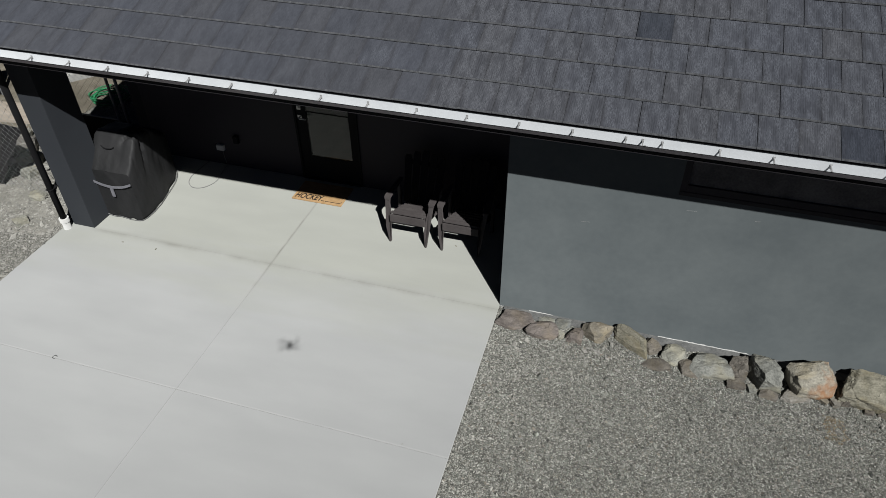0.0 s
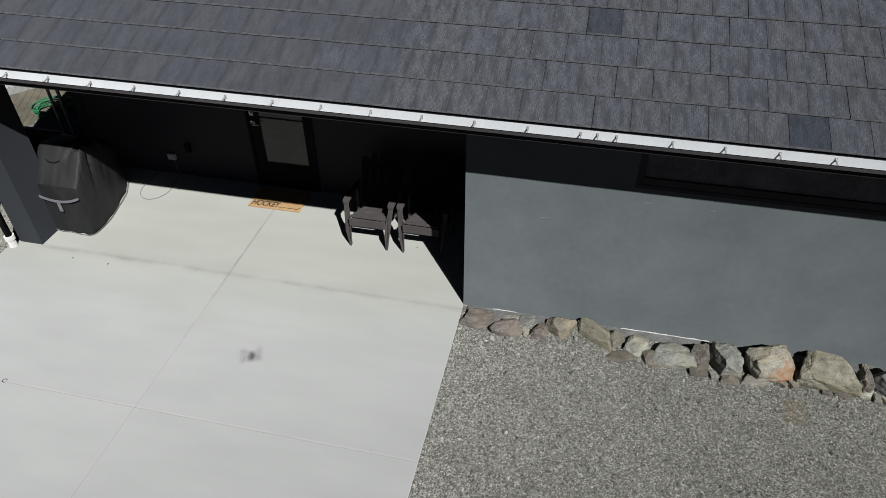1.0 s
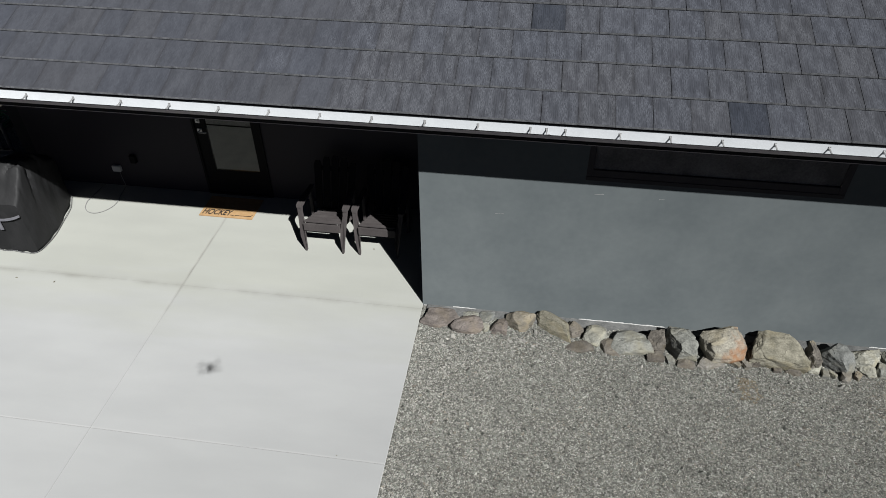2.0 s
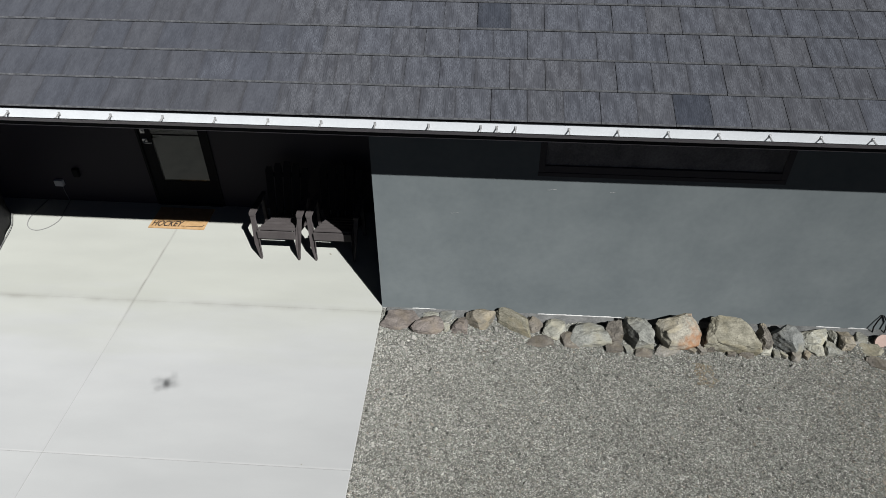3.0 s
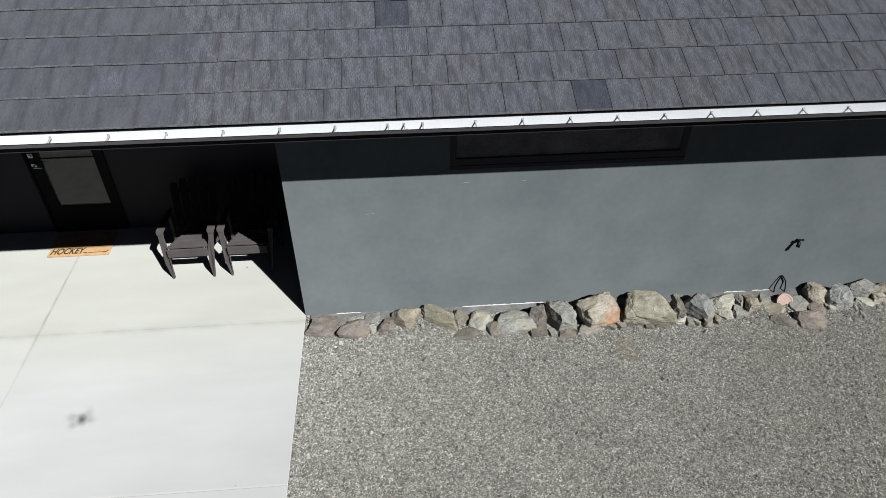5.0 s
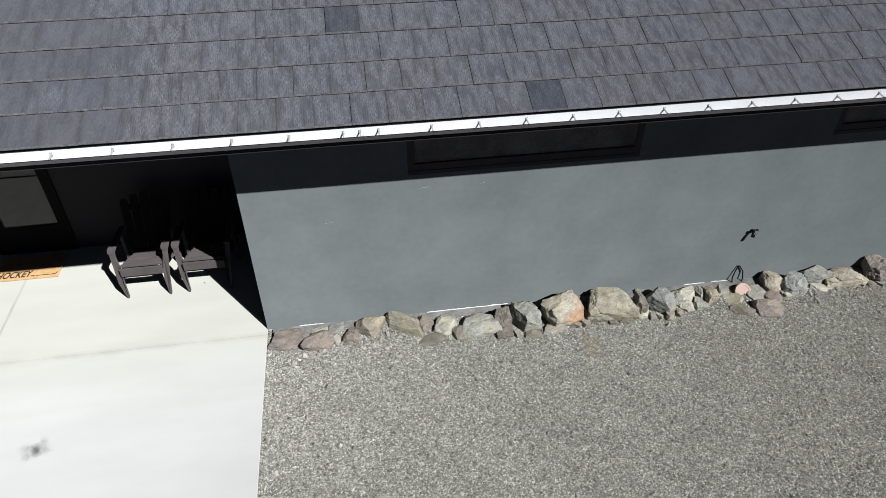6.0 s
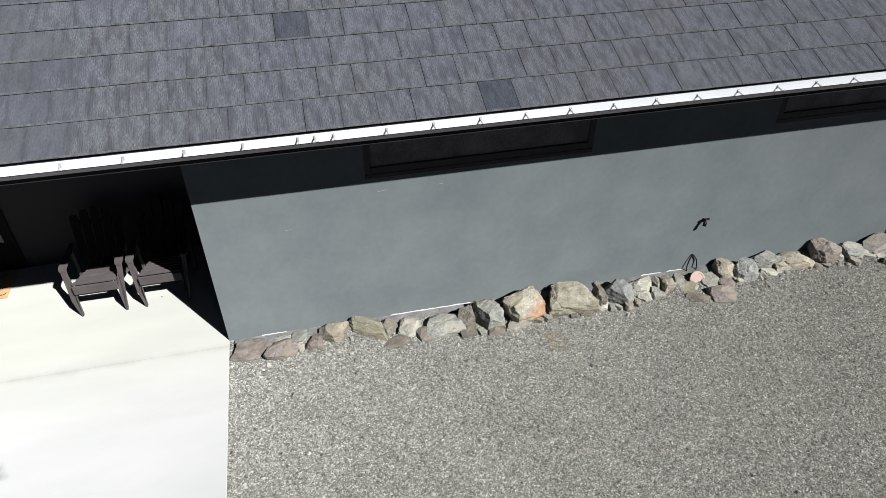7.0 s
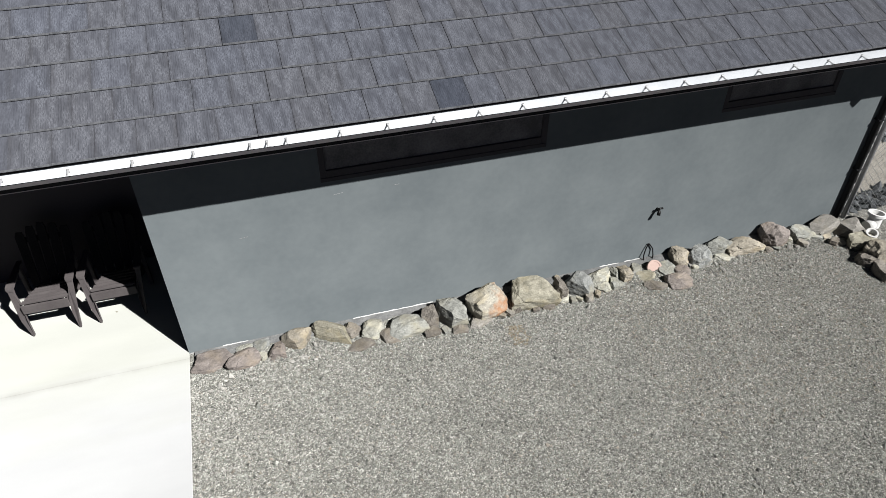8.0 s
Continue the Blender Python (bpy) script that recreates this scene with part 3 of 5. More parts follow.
def spline(points, n=5):
    """A smooth line through a few points."""
    p = [Vector(q) for q in points]
    p = [2 * p[0] - p[1]] + p + [2 * p[-1] - p[-2]]
    out = []
    for a, b, c, d in zip(p, p[1:], p[2:], p[3:]):
        out += [0.5 * (2 * b + (c - a) * t + (2 * a - 5 * b + 4 * c - d) * t * t + (3 * b - a - 3 * c + d) * t ** 3) for t in (k / n for k in range(n))]
    return out + [p[-2]]


def prism(bm, outline, a, b, axis="x", mat=0):
    """A closed outline of two coordinates drawn out along an axis from a to b."""
    def at(u, v, w):
        return {"x": (w, u, v), "y": (u, w, v), "z": (u, v, w)}[axis]
    lo, hi = [bm.verts.new(at(u, v, a)) for u, v in outline], [bm.verts.new(at(u, v, b)) for u, v in outline]
    n = len(outline)
    made = [bm.faces.new(lo[::-1]), bm.faces.new(hi)]
    made += [bm.faces.new((lo[i], lo[(i + 1) % n], hi[(i + 1) % n], hi[i])) for i in range(n)]
    for f in made:
        f.material_index = mat
    bmesh.ops.recalc_face_normals(bm, faces=made)
    return bm


def structure(name, bm, mats, label, parent=None):
    ob = part(name, bm, mats, parent, label)
    tagged(ob, kind="structure")
    return ob


# ---- setting: ground and slab ----
WALL_END, BACK_Y, LEFT_X = 8.42, 1.82, -5.925
bm = bmesh.new()
bmesh.ops.create_grid(bm, x_segments=8, y_segments=8, size=300, matrix=Matrix.Translation((0, 0, -0.02)))
structure("ground", bm, GRAVEL, "grey crushed stone gravel yard")

slab = structure("pavement", boxed(LEFT_X + 0.02, -0.02, -9.9, BACK_Y + 0.1, -0.12, -0.006), JOINT, "pale concrete patio slab with tooled joints")
XS, YS = (LEFT_X, -2.9, 0.0), (-10.0, -8.2, -6.2, -4.17, -2.13, -0.085, BACK_Y)
for i in range(2):
    for j in range(6):
        g = 0.002
        part("concrete_panel", boxed(XS[i] + (g if i else 0), XS[i + 1] - (0 if i else g), YS[j] + (0.0006 if j == 5 else g), YS[j + 1] - (0.0006 if j == 4 else g), -0.1, 0.0, 0.004), CONCRETE, slab)


# ---- setting: walls ----
def wall_with_holes(bm, x0, x1, y0, y1, z0, z1, holes):
    """A wall along x with rectangular openings (x0, x1, z0, z1) through it."""
    xs = sorted({x0, x1, *(v for h in holes for v in h[:2])})
    zs = sorted({z0, z1, *(v for h in holes for v in h[2:])})
    for a, b in zip(xs, xs[1:]):
        for c, d in zip(zs, zs[1:]):
            if not any(h[0] <= (a + b) / 2 <= h[1] and h[2] <= (c + d) / 2 <= h[3] for h in holes):
                box(bm, a, b, y0, y1, c, d)
    bmesh.ops.remove_doubles(bm, verts=bm.verts, dist=0.0005)
    inner = [f for f in bm.faces if all(len(e.link_faces) > 2 for e in f.edges)]
    bmesh.ops.delete(bm, geom=inner, context="FACES_ONLY")
    return bm


WIN = ((1.62, 3.95, 1.86, 2.5), (6.03, 7.54, 1.93, 2.5))
structure("wall_south", wall_with_holes(bmesh.new(), 0, WALL_END, 0, 0.18, -0.3, 2.66, WIN), PAINT_GREY, "smooth grey painted rendered house wall")
structure("footing", boxed(0.01, WALL_END - 0.01, -0.008, -0.001, -0.3, -0.006), FOOTING, "rough pale concrete footing edge")
r = random.Random(12)
bm = bmesh.new()
edge = [(0.06 + 0.12 * k, -0.085 - 0.035 * math.sin(0.5 * k) ** 2 - r.uniform(0, 0.02)) for k in range(66)]
prism(bm, [(0.06, -0.009), *edge, (7.86, -0.009)], -0.06, 0.008, "z")
structure("footing_ledge", bm, LEDGE, "uneven grey concrete spill along the wall foot")
bm = bmesh.new()
for x0, x1 in ((0.35, 0.62), (1.78, 2.72), (4.86, 5.12), (5.2, 5.42), (7.44, 7.78)):
    n = int((x1 - x0) / 0.03)
    top = [(x0 + (x1 - x0) * k / n, 0.009 + (0.0 if k in (0, n) else r.uniform(0.001, 0.010))) for k in range(n + 1)]
    prism(bm, [(x0, 0.002), *top, (x1, 0.002)][::-1], -0.016, -0.0085, "y")
structure("trim_render_bead", bm, FOOTING_PALE, "broken white render bead at the wall foot")
structure("wall_porch_side", boxed(0, 0.18, 0.18, BACK_Y + 0.18, -0.3, 2.66), PAINT_GREY, "grey painted side wall of the porch")
DOOR = (-3.36, -2.42, 0.0, 2.06)
structure("wall_porch_back", wall_with_holes(bmesh.new(), -5.84, 0, BACK_Y, BACK_Y + 0.18, -0.3, 2.66, [DOOR]), PORCH_SHADE_PAINT, "charcoal painted back wall of the porch")
structure("wall_west", boxed(-6.02, -5.84, BACK_Y, 7.2, -0.3, 2.66), PAINT_DARK, "charcoal painted end wall")
structure("wall_east", boxed(WALL_END - 0.18, WALL_END, 0.18, 7.2, -0.3, 2.66), PAINT_GREY, "grey painted end wall")
structure("wall_north", boxed(-5.84, WALL_END - 0.18, 7.02, 7.2, -0.3, 2.66), PAINT_GREY, "grey painted rear wall")
structure("floor", boxed(-5.84, WALL_END - 0.18, BACK_Y + 0.18, 7.02, -0.05, 0.0), CARPET, "grey carpeted floor inside the house")
structure("ceiling", boxed(-5.92, 8.85, -0.60, 7.0, 2.66, 2.69), PORCH_SHADE_PAINT, "charcoal painted soffit and ceiling")
structure("pillar", boxed(-5.84, -5.51, -0.08, 0.41, 0.0, 2.66, 0.006), PAINT_DARK, "square charcoal painted porch pillar")
structure("trim_beam", boxed(-5.51, 0.0, 0.03, 0.2, 2.36, 2.658), PORCH_SHADE_PAINT, "charcoal painted beam over the porch opening")


# ---- roof ----
PITCH = math.atan2(5, 12)
EAVE_Y, EAVE_Z = -0.68, 2.818
TW, TE = 0.2935, 0.332
ROOF = Matrix.Translation((0, EAVE_Y, EAVE_Z)) @ Matrix.Rotation(PITCH, 4, "X")
roof = structure("roof", boxed(-5.93, 8.9, 0.015, 5.2, -0.075, -0.028), UNDERLAY, "pitched roof of weathered dark slate-look tiles")
roof.matrix_world = ROOF


def tile_verts(w, length, th, chip=0.0):
    """A flat tile: its nose is thick and rounded, its head thin."""
    h = w / 2
    prof = [(0.0, -th * 0.95), (0.0, -th * 0.78), (0.003, -th * 0.36), (0.010, 0.0), (length, -0.024), (length, -0.030), (0.02, -th)]
    # the left edge laps over the neighbour and stands proud of its right edge
    v = [(x, y + (chip if k < 4 and x > 0 else 0), z + (0.0018 if x < 0 else 0.0)) for x in (-h, h) for k, (y, z) in enumerate(prof)]
    n = len(prof)
    f = [tuple(range(n))[::-1], tuple(range(n, 2 * n))] + [(i, (i + 1) % n, n + (i + 1) % n, n + i) for i in range(n)]
    return v, [q[::-1] for q in f]


tile_meshes = []
for k in range(6):
    me = bpy.data.meshes.new("roof_tile")
    me.from_pydata(*[p for p in (tile_verts(TW - 0.0025 - 0.0004 * (k % 3), TE + 0.05, 0.014, 0.0012 * (k % 2))[0], [], tile_verts(TW, TE, 0.014)[1])])
    me.materials.append(TILE_NEW if k == 5 else TILE)
    me.materials.append(NOSE)
    for p in (2, 3, 4):
        me.polygons[p].material_index = 1
    tile_meshes.append(me)
rng = random.Random(4)
far_v, far_f, near = [], [], []
for row in range(16):
    start = 1.132 + (0.5 * TW if row % 2 else 0.0)
    for col in range(-28, 29):
        x = start + (col + 0.5) * TW
        if not -5.9 < x < 8.85:
            continue
        place = (x + rng.uniform(-0.0015, 0.0015), row * TE + rng.uniform(-0.0014, 0.0014), 0.002 + rng.uniform(-0.0005, 0.0005))
        if row <= 5 and -5.6 < x < 8.0 and len(near) < 300:
            dark = (row == 0 and abs(x - 2.745) < 0.1) or (row == 3 and abs(x - 1.137) < 0.1)
            near.append((place, tile_meshes[5] if dark else tile_meshes[rng.randrange(5)], rng.uniform(-0.002, 0.002)))
        else:
            v, f = tile_verts(TW - 0.0025, TE + 0.05, 0.014)
            o = len(far_v)
            far_v += [(a + place[0], b + place[1], c + place[2]) for a, b, c in v]
            far_f += [tuple(i + o for i in q) for q in f]

# ---- gutter ----
gutter = thing("gutter", (0, 0, 0), "white-lined eaves gutter with a black lip and brown-grey underside", "gutter")
G0, GJ, G1 = -6.0, 1.185, 8.95
LIP_Y, LIP_Z, BACK = -0.737, 2.738, -0.642
for a, b, grow in ((G0, GJ, 0.0), (GJ, G1, 0.0015)):
    bm = bmesh.new()
    t = 0.003
    outer = [(LIP_Y - grow, LIP_Z), (LIP_Y - grow, LIP_Z - 0.004), (-0.727, 2.727), (-0.70, 2.697 - grow), (-0.664, 2.662 - grow), (BACK, 2.662 - grow), (BACK, 2.778)]
    inner = [(LIP_Y + t - grow, LIP_Z), (LIP_Y + t - grow, LIP_Z - 0.003), (-0.724, 2.729), (-0.698, 2.701 - grow), (-0.663, 2.666 - grow), (BACK - t, 2.666 - grow), (BACK - t, 2.778)]
    rings = []
    for x in (a, b):
        rings.append(([bm.verts.new((x, y, z)) for y, z in outer], [bm.verts.new((x, y, z)) for y, z in inner]))
    for k in range(6):
        f = bm.faces.new((rings[0][0][k], rings[1][0][k], rings[1][0][k + 1], rings[0][0][k + 1]))
        f.material_index = 1 if k < 2 else 2
        f = bm.faces.new((rings[0][1][k + 1], rings[1][1][k + 1], rings[1][1][k], rings[0][1][k]))
        f.material_index = 0
    for k in (0, 6):
        f = bm.faces.new((rings[0][0][k], rings[0][1][k], rings[1][1][k], rings[1][0][k]))
        f.material_index = 1
    for s in range(2):
        for k in range(6):
            bm.faces.new((rings[s][0][k], rings[s][0][k + 1], rings[s][1][k + 1], rings[s][1][k]))
    bmesh.ops.recalc_face_normals(bm, faces=bm.faces)
    part("gutter_length", bm, [GUTTER_WHITE, GUTTER_BLACK, EAVE], gutter)


def hanger_mesh():
    bm = bmesh.new()
    prism(bm, [(LIP_Y + 0.006, LIP_Z - 0.002), (LIP_Y + 0.006, LIP_Z - 0.008), (-0.70, LIP_Z - 0.016), (BACK - 0.006, LIP_Z - 0.008), (BACK - 0.006, LIP_Z + 0.004), (-0.70, LIP_Z - 0.006)], -0.0045, 0.0045)
    box(bm, -0.009, 0.009, BACK - 0.008, BACK - 0.004, LIP_Z - 0.02, LIP_Z + 0.012)
    return mesh_of("hanger", bm, HANGER)


hang = hanger_mesh()
x, spots = 0.19, [1.056, 1.337, 1.769]
while x > -5.9:
    spots.append(x)
    x -= 0.446
spots.append(0.631)
spots.append(1.187)
x = 2.16
while x < 8.9:
    spots.append(x)
    x += 0.398
for x in spots:
    h = new("hanger", hang)
    h.parent, h.location = gutter, (x, 0, 0)
# added black strip that stands in for the shade beneath the tile overhang
part("drip_edge", boxed(G0, G1, BACK - 0.012, BACK - 0.004, 2.779, 2.81), TRIM_BLACK, gutter, "black strip standing in for the shade under the tiles")
part("joint_clip", boxed(GJ + 0.01, GJ + 0.03, -0.732, -0.722, 2.728, 2.738, 0.001), HANGER, gutter)
structure("trim_fascia", boxed(-5.93, 8.9, -0.638, -0.603, 2.614, 2.765), TRIM_BLACK, "black painted timber fascia board")

bm = bmesh.new()
prism(bm, [(-0.530, 2.658), (-0.530, 2.588), (-0.522, 2.583), (-0.530, 2.578), (-0.530, 2.563), (-0.522, 2.559), (-0.530, 2.555), (-0.530, 2.545), (-0.36, 2.545), (-0.36, 2.658)], -5.9, 8.86)
structure("trim_eave", bm, EAVE, "grooved brown-grey board under the eave")


# ---- windows and door ----
def window_unit(name, x0, x1, z0, z1, mullions, label):
    w = tagged(new(name), label, "window", kind="structure")
    w.location = ((x0 + x1) / 2, 0, z0)
    hw, h = (x1 - x0) / 2, z1 - z0
    for nm, bm in (("window_frame", boxed(-hw, -hw + 0.06, -0.003, 0.07, 0.045, h, 0.004)), ("window_frame", boxed(hw - 0.06, hw, -0.003, 0.07, 0.045, h, 0.004)),
                   ("window_frame", boxed(-hw + 0.06, hw - 0.06, -0.003, 0.07, h - 0.06, h, 0.004)), ("window_frame", boxed(-hw + 0.06, hw - 0.06, -0.002, 0.07, 0.045, 0.118, 0.004)),
                   ("window_sill", boxed(-hw, hw, -0.006, 0.09, 0.0, 0.043, 0.003))):
        part(nm, bm, FRAME, w)
    edges = [-hw + 0.06, *mullions, hw - 0.06]
    for m in mullions:
        part("mullion", boxed(m - 0.02, m + 0.02, 0.0, 0.07, 0.119, h - 0.061, 0.003), FRAME, w)
    for k, (a, b) in enumerate(zip(edges, edges[1:])):
        p = part("pane", boxed(a + (0.02 if k else 0), b - (0.02 if k < len(mullions) else 0), 0.03, 0.036, 0.119, h - 0.061), PANE, w)
        p.visible_shadow = False
    part("insect_screen", boxed(-hw + 0.062, hw - 0.062, 0.020, 0.0225, 0.120, h - 0.062), SCREEN, w, "dusty dark insect screen")
    return w


window_unit("window_1", *WIN[0], (), "long dark framed window high in the grey wall")
window_unit("window_2", *WIN[1], (), "short dark framed window high in the grey wall")

door = tagged(new("door_1"), "closed black full-glass entry door", "door", kind="structure")
door.location = (-2.89, BACK_Y, 0)
part("door_frame", boxed(-0.47, -0.44, -0.02, 0.12, 0.0, 2.06, 0.003), TRIM_BLACK, door)
part("door_frame", boxed(0.44, 0.47, -0.02, 0.12, 0.0, 2.06, 0.003), TRIM_BLACK, door)
part("door_frame", boxed(-0.44, 0.44, -0.02, 0.12, 2.03, 2.06, 0.003), TRIM_BLACK, door)
part("threshold", boxed(-0.44, 0.44, -0.03, 0.12, 0.0, 0.025, 0.004), TRIM_BLACK, door)
leaf = part("door_leaf", wall_with_holes(bmesh.new(), -0.435, 0.435, 0.0, 0.045, 0.03, 2.025, [(-0.29, 0.34, 0.385, 1.92)]), TRIM_BLACK, door)
part("pane", boxed(-0.289, 0.339, 0.012, 0.018, 0.386, 1.919), PANE, leaf)
part("glazing_bar", boxed(-0.289, 0.339, 0.004, 0.0115, 1.082, 1.094), TRIM_BLACK, leaf)
bm = bmesh.new()
box(bm, -0.41, -0.35, -0.012, 0.0, 1.11, 1.17, 0.003)
tube(bm, [(-0.38, -0.02, 1.14), (-0.38, -0.028, 1.14)], 0.016, 16)
part("deadbolt", bm, METAL, leaf, "square satin metal deadbolt plate")
bm = bmesh.new()
box(bm, -0.412, -0.348, -0.012, 0.0, 0.965, 1.03, 0.003)
tube(bm, [(-0.38, -0.012, 1.0), (-0.38, -0.05, 1.0), (-0.36, -0.058, 1.0), (-0.27, -0.058, 0.998)], 0.01, 10)
part("door_handle", bm, METAL, leaf, "satin metal lever handle")

# ---- wall fittings in the porch ----
outlet = thing("outlet_box", (-4.66, BACK_Y, 0.30), "grey plastic outlet box on the charcoal wall", "outlet")
part("cover", boxed(-0.06, 0.06, -0.05, 0.0, -0.045, 0.045, 0.008), BOX_GREY, outlet)
bm = bmesh.new()
tube(bm, [(0.03, -0.03, -0.045), (0.035, -0.035, -0.15), (0.05, -0.03, -0.29)], 0.004, 6)
part("cord", bm, CABLE, outlet)
sensor = thing("wall_box", (-4.36, BACK_Y, 0.48), "small dark box on the charcoal wall", "box")
part("case", boxed(-0.04, 0.04, -0.06, 0.0, -0.06, 0.06, 0.008), TRIM_BLACK, sensor)
loop = thing("cable", (-4.9, 1.3, 0.0), "thin grey cable looped on the concrete", "cable")
bm = bmesh.new()
pts = [(-0.03, 0.5, 0.007), (-0.05, 0.34, 0.007), (-0.06, 0.18, 0.007), (-0.06, 0.06, 0.007), (-0.01, -0.08, 0.007), (0.09, -0.17, 0.007), (0.2, -0.18, 0.007), (0.29, -0.12, 0.007), (0.35, -0.01, 0.007), (0.36, 0.11, 0.007), (0.33, 0.24, 0.007), (0.29, 0.49, 0.01)]
part("loop", tube(bm, spline(pts), 0.0055, 8), CABLE, loop)

# ---- doormat ----
mat_thing = thing("doormat", (-2.91, 1.265, 0.0), "tan coir doormat printed HOCKEY, half in the porch shade", "doormat")
part("mat", boxed(-0.375, 0.375, 0.0, 0.45, 0.001, 0.016, 0.004), COIR, mat_thing)
cu = bpy.data.curves.new("lettering", "FONT")
cu.body, cu.size, cu.shear, cu.extrude, cu.offset = "HOCKEY", 0.160, 0.2, 0.0006, 0.0035
cu.materials.append(INK)
txt = new("lettering", cu)
txt.parent, txt.location, txt.scale = mat_thing, (-0.352, 0.04, 0.0172), (0.62, 1.0, 1)
bm = bmesh.new()
box(bm, 0.055, 0.10, 0.042, 0.056, 0.0165, 0.0175)
box(bm, 0.115, 0.30, 0.044, 0.054, 0.0165, 0.0175)
prism(bm, [(0.295, 0.044), (0.335, 0.047), (0.36, 0.082), (0.35, 0.084), (0.328, 0.058), (0.295, 0.056)], 0.0165, 0.0176, "z")
part("stick_print", bm, INK, mat_thing)


# ---- chairs ----
def adirondack(place, turn):
    c = thing("garden_chair", place, "taupe resin slatted garden chair with wide arms, seat partly sunlit", "chair", "chairs in the porch", turn)
    hw = 0.24
    for s in (-1, 1):
        bm = bmesh.new()
        # front leg: a board that flares up to the arm and narrows to its foot
        prism(bm, [(s * 0.318, 0.588), (s * 0.258, 0.588), (s * 0.258, 0.52), (s * 0.232, 0.40), (s * 0.222, 0.24), (s * 0.228, 0.0), (s * 0.248, 0.0), (s * 0.282, 0.24), (s * 0.298, 0.40), (s * 0.312, 0.55)], 0.0, 0.04, "y")
        for v in bm.verts:
            v.co.y += 0.34 * max(0.0, v.co.z - 0.24)  # the top leans back
        part("front_leg", bm, PLASTIC_CHAIR, c)
        bm = bmesh.new()
        prism(bm, [(0.03, 0.41), (0.03, 0.32), (0.55, 0.13), (0.80, 0.0), (0.88, 0.0), (0.70, 0.18)], s * 0.205 - 0.014, s * 0.205 + 0.014, "x")
        part("side_rail", bm, PLASTIC_CHAIR, c)
        bm = bmesh.new()
        arm = []
        for y, a, b, z in ((0.105, 0.262, 0.312, 0.597), (0.112, 0.252, 0.324, 0.609), (0.14, 0.248, 0.330, 0.615), (0.2, 0.247, 0.330, 0.615), (0.28, 0.246, 0.324, 0.611), (0.5, 0.25, 0.308, 0.60), (0.62, 0.25, 0.30, 0.595)):
            arm.append([bm.verts.new((s * a, y, z)), bm.verts.new((s * b, y, z)), bm.verts.new((s * b, y, z - 0.021)), bm.verts.new((s * a, y, z - 0.021))])
        for p, q in zip(arm, arm[1:]):
            for i in range(4):
                bm.faces.new((p[i], p[(i + 1) % 4], q[(i + 1) % 4], q[i]))
        bm.faces.new(arm[0][::-1])
        bm.faces.new(arm[-1])
        bmesh.ops.recalc_face_normals(bm, faces=bm.faces)
        part("armrest", bm, PLASTIC_CHAIR, c)
        part("rear_leg", boxed(s * 0.285 - 0.02, s * 0.285 + 0.02, 0.52, 0.58, 0.0, 0.575, 0.006), PLASTIC_CHAIR, c)
    part("apron", boxed(-hw + 0.008, hw - 0.008, 0.012, 0.038, 0.315, 0.425, 0.008), PLASTIC_CHAIR, c)
    for k in range(6):
        y, z = 0.042 + 0.092 * k, 0.438 - 0.0315 * k
        w = hw - 0.012 - 0.010 * k
        part("seat_slat", boxed(-w, w, 0, 0.073, -0.010, 0.010, 0.005, pose(0, y, z, -19)), PLASTIC_CHAIR, c)
    for k in range(5):
        u = (k - 2) * 0.098
        top = 0.98 - 0.035 * abs(k - 2) ** 1.6
        bm = bmesh.new()
        prism(bm, [(u - 0.04, 0.0), (u + 0.04, 0.0), (u * 1.18 + 0.046, top * 0.66), (u * 1.18 + 0.03, top * 0.72), (u * 1.18 - 0.03, top * 0.72), (u * 1.18 - 0.046, top * 0.66)], 0.0, 0.022, "y")
        bmesh.ops.transform(bm, matrix=pose(0, 0.56, 0.26, -24), verts=bm.verts)
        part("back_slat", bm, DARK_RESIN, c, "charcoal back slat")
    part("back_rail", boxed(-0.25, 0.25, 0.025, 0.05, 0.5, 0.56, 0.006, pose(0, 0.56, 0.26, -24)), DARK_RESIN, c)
    return c


adirondack((-1.38, 0.745, 0), 0)
adirondack((-0.69, 0.75, 0), 0)

# ---- covered grill ----
grill = thing("covered_grill", (-5.29, 0.85, 0), "barbecue grill under a fitted black fabric cover with a grey strap", "grill")
bm = bmesh.new()
rings = []
secs = ((-0.622, -0.262, 0.335, 0.742), (-0.56, -0.27, 0.345, 0.815), (-0.48, -0.27, 0.345, 0.91), (-0.40, -0.27, 0.34, 1.03), (-0.34, -0.27, 0.335, 1.115), (-0.29, -0.265, 0.33, 1.145), (-0.14, -0.26, 0.31, 1.12), (0.02, -0.25, 0.275, 1.09),
        (0.12, -0.25, 0.245, 1.03), (0.22, -0.25, 0.21, 0.92), (0.34, -0.25, 0.17, 0.84), (0.46, -0.25, 0.12, 0.78), (0.56, -0.24, 0.05, 0.70), (0.60, -0.2, 0.0, 0.55))


def rounded(n, r):
    """Points round a square of half side one with rounded corners."""
    pts = []
    for q in range(4):
        a0 = math.pi / 2 * q
        c, s = math.cos(a0 + math.pi / 4), math.sin(a0 + math.pi / 4)
        cx, cz = math.copysign(1 - r, c), math.copysign(1 - r, s)
        pts += [(cx + r * math.cos(a0 + math.pi / 2 * k / 4), cz + r * math.sin(a0 + math.pi / 2 * k / 4)) for k in range(5)]
        ex, ez = pts[-1]
        start = (ex, ez)
        span = 2 * (1 - r)
        dx, dz = -math.sin(a0 + math.pi / 2), math.cos(a0 + math.pi / 2)
        pts += [(start[0] + dx * span * k / n, start[1] + dz * span * k / n) for k in range(1, n)]
    return pts


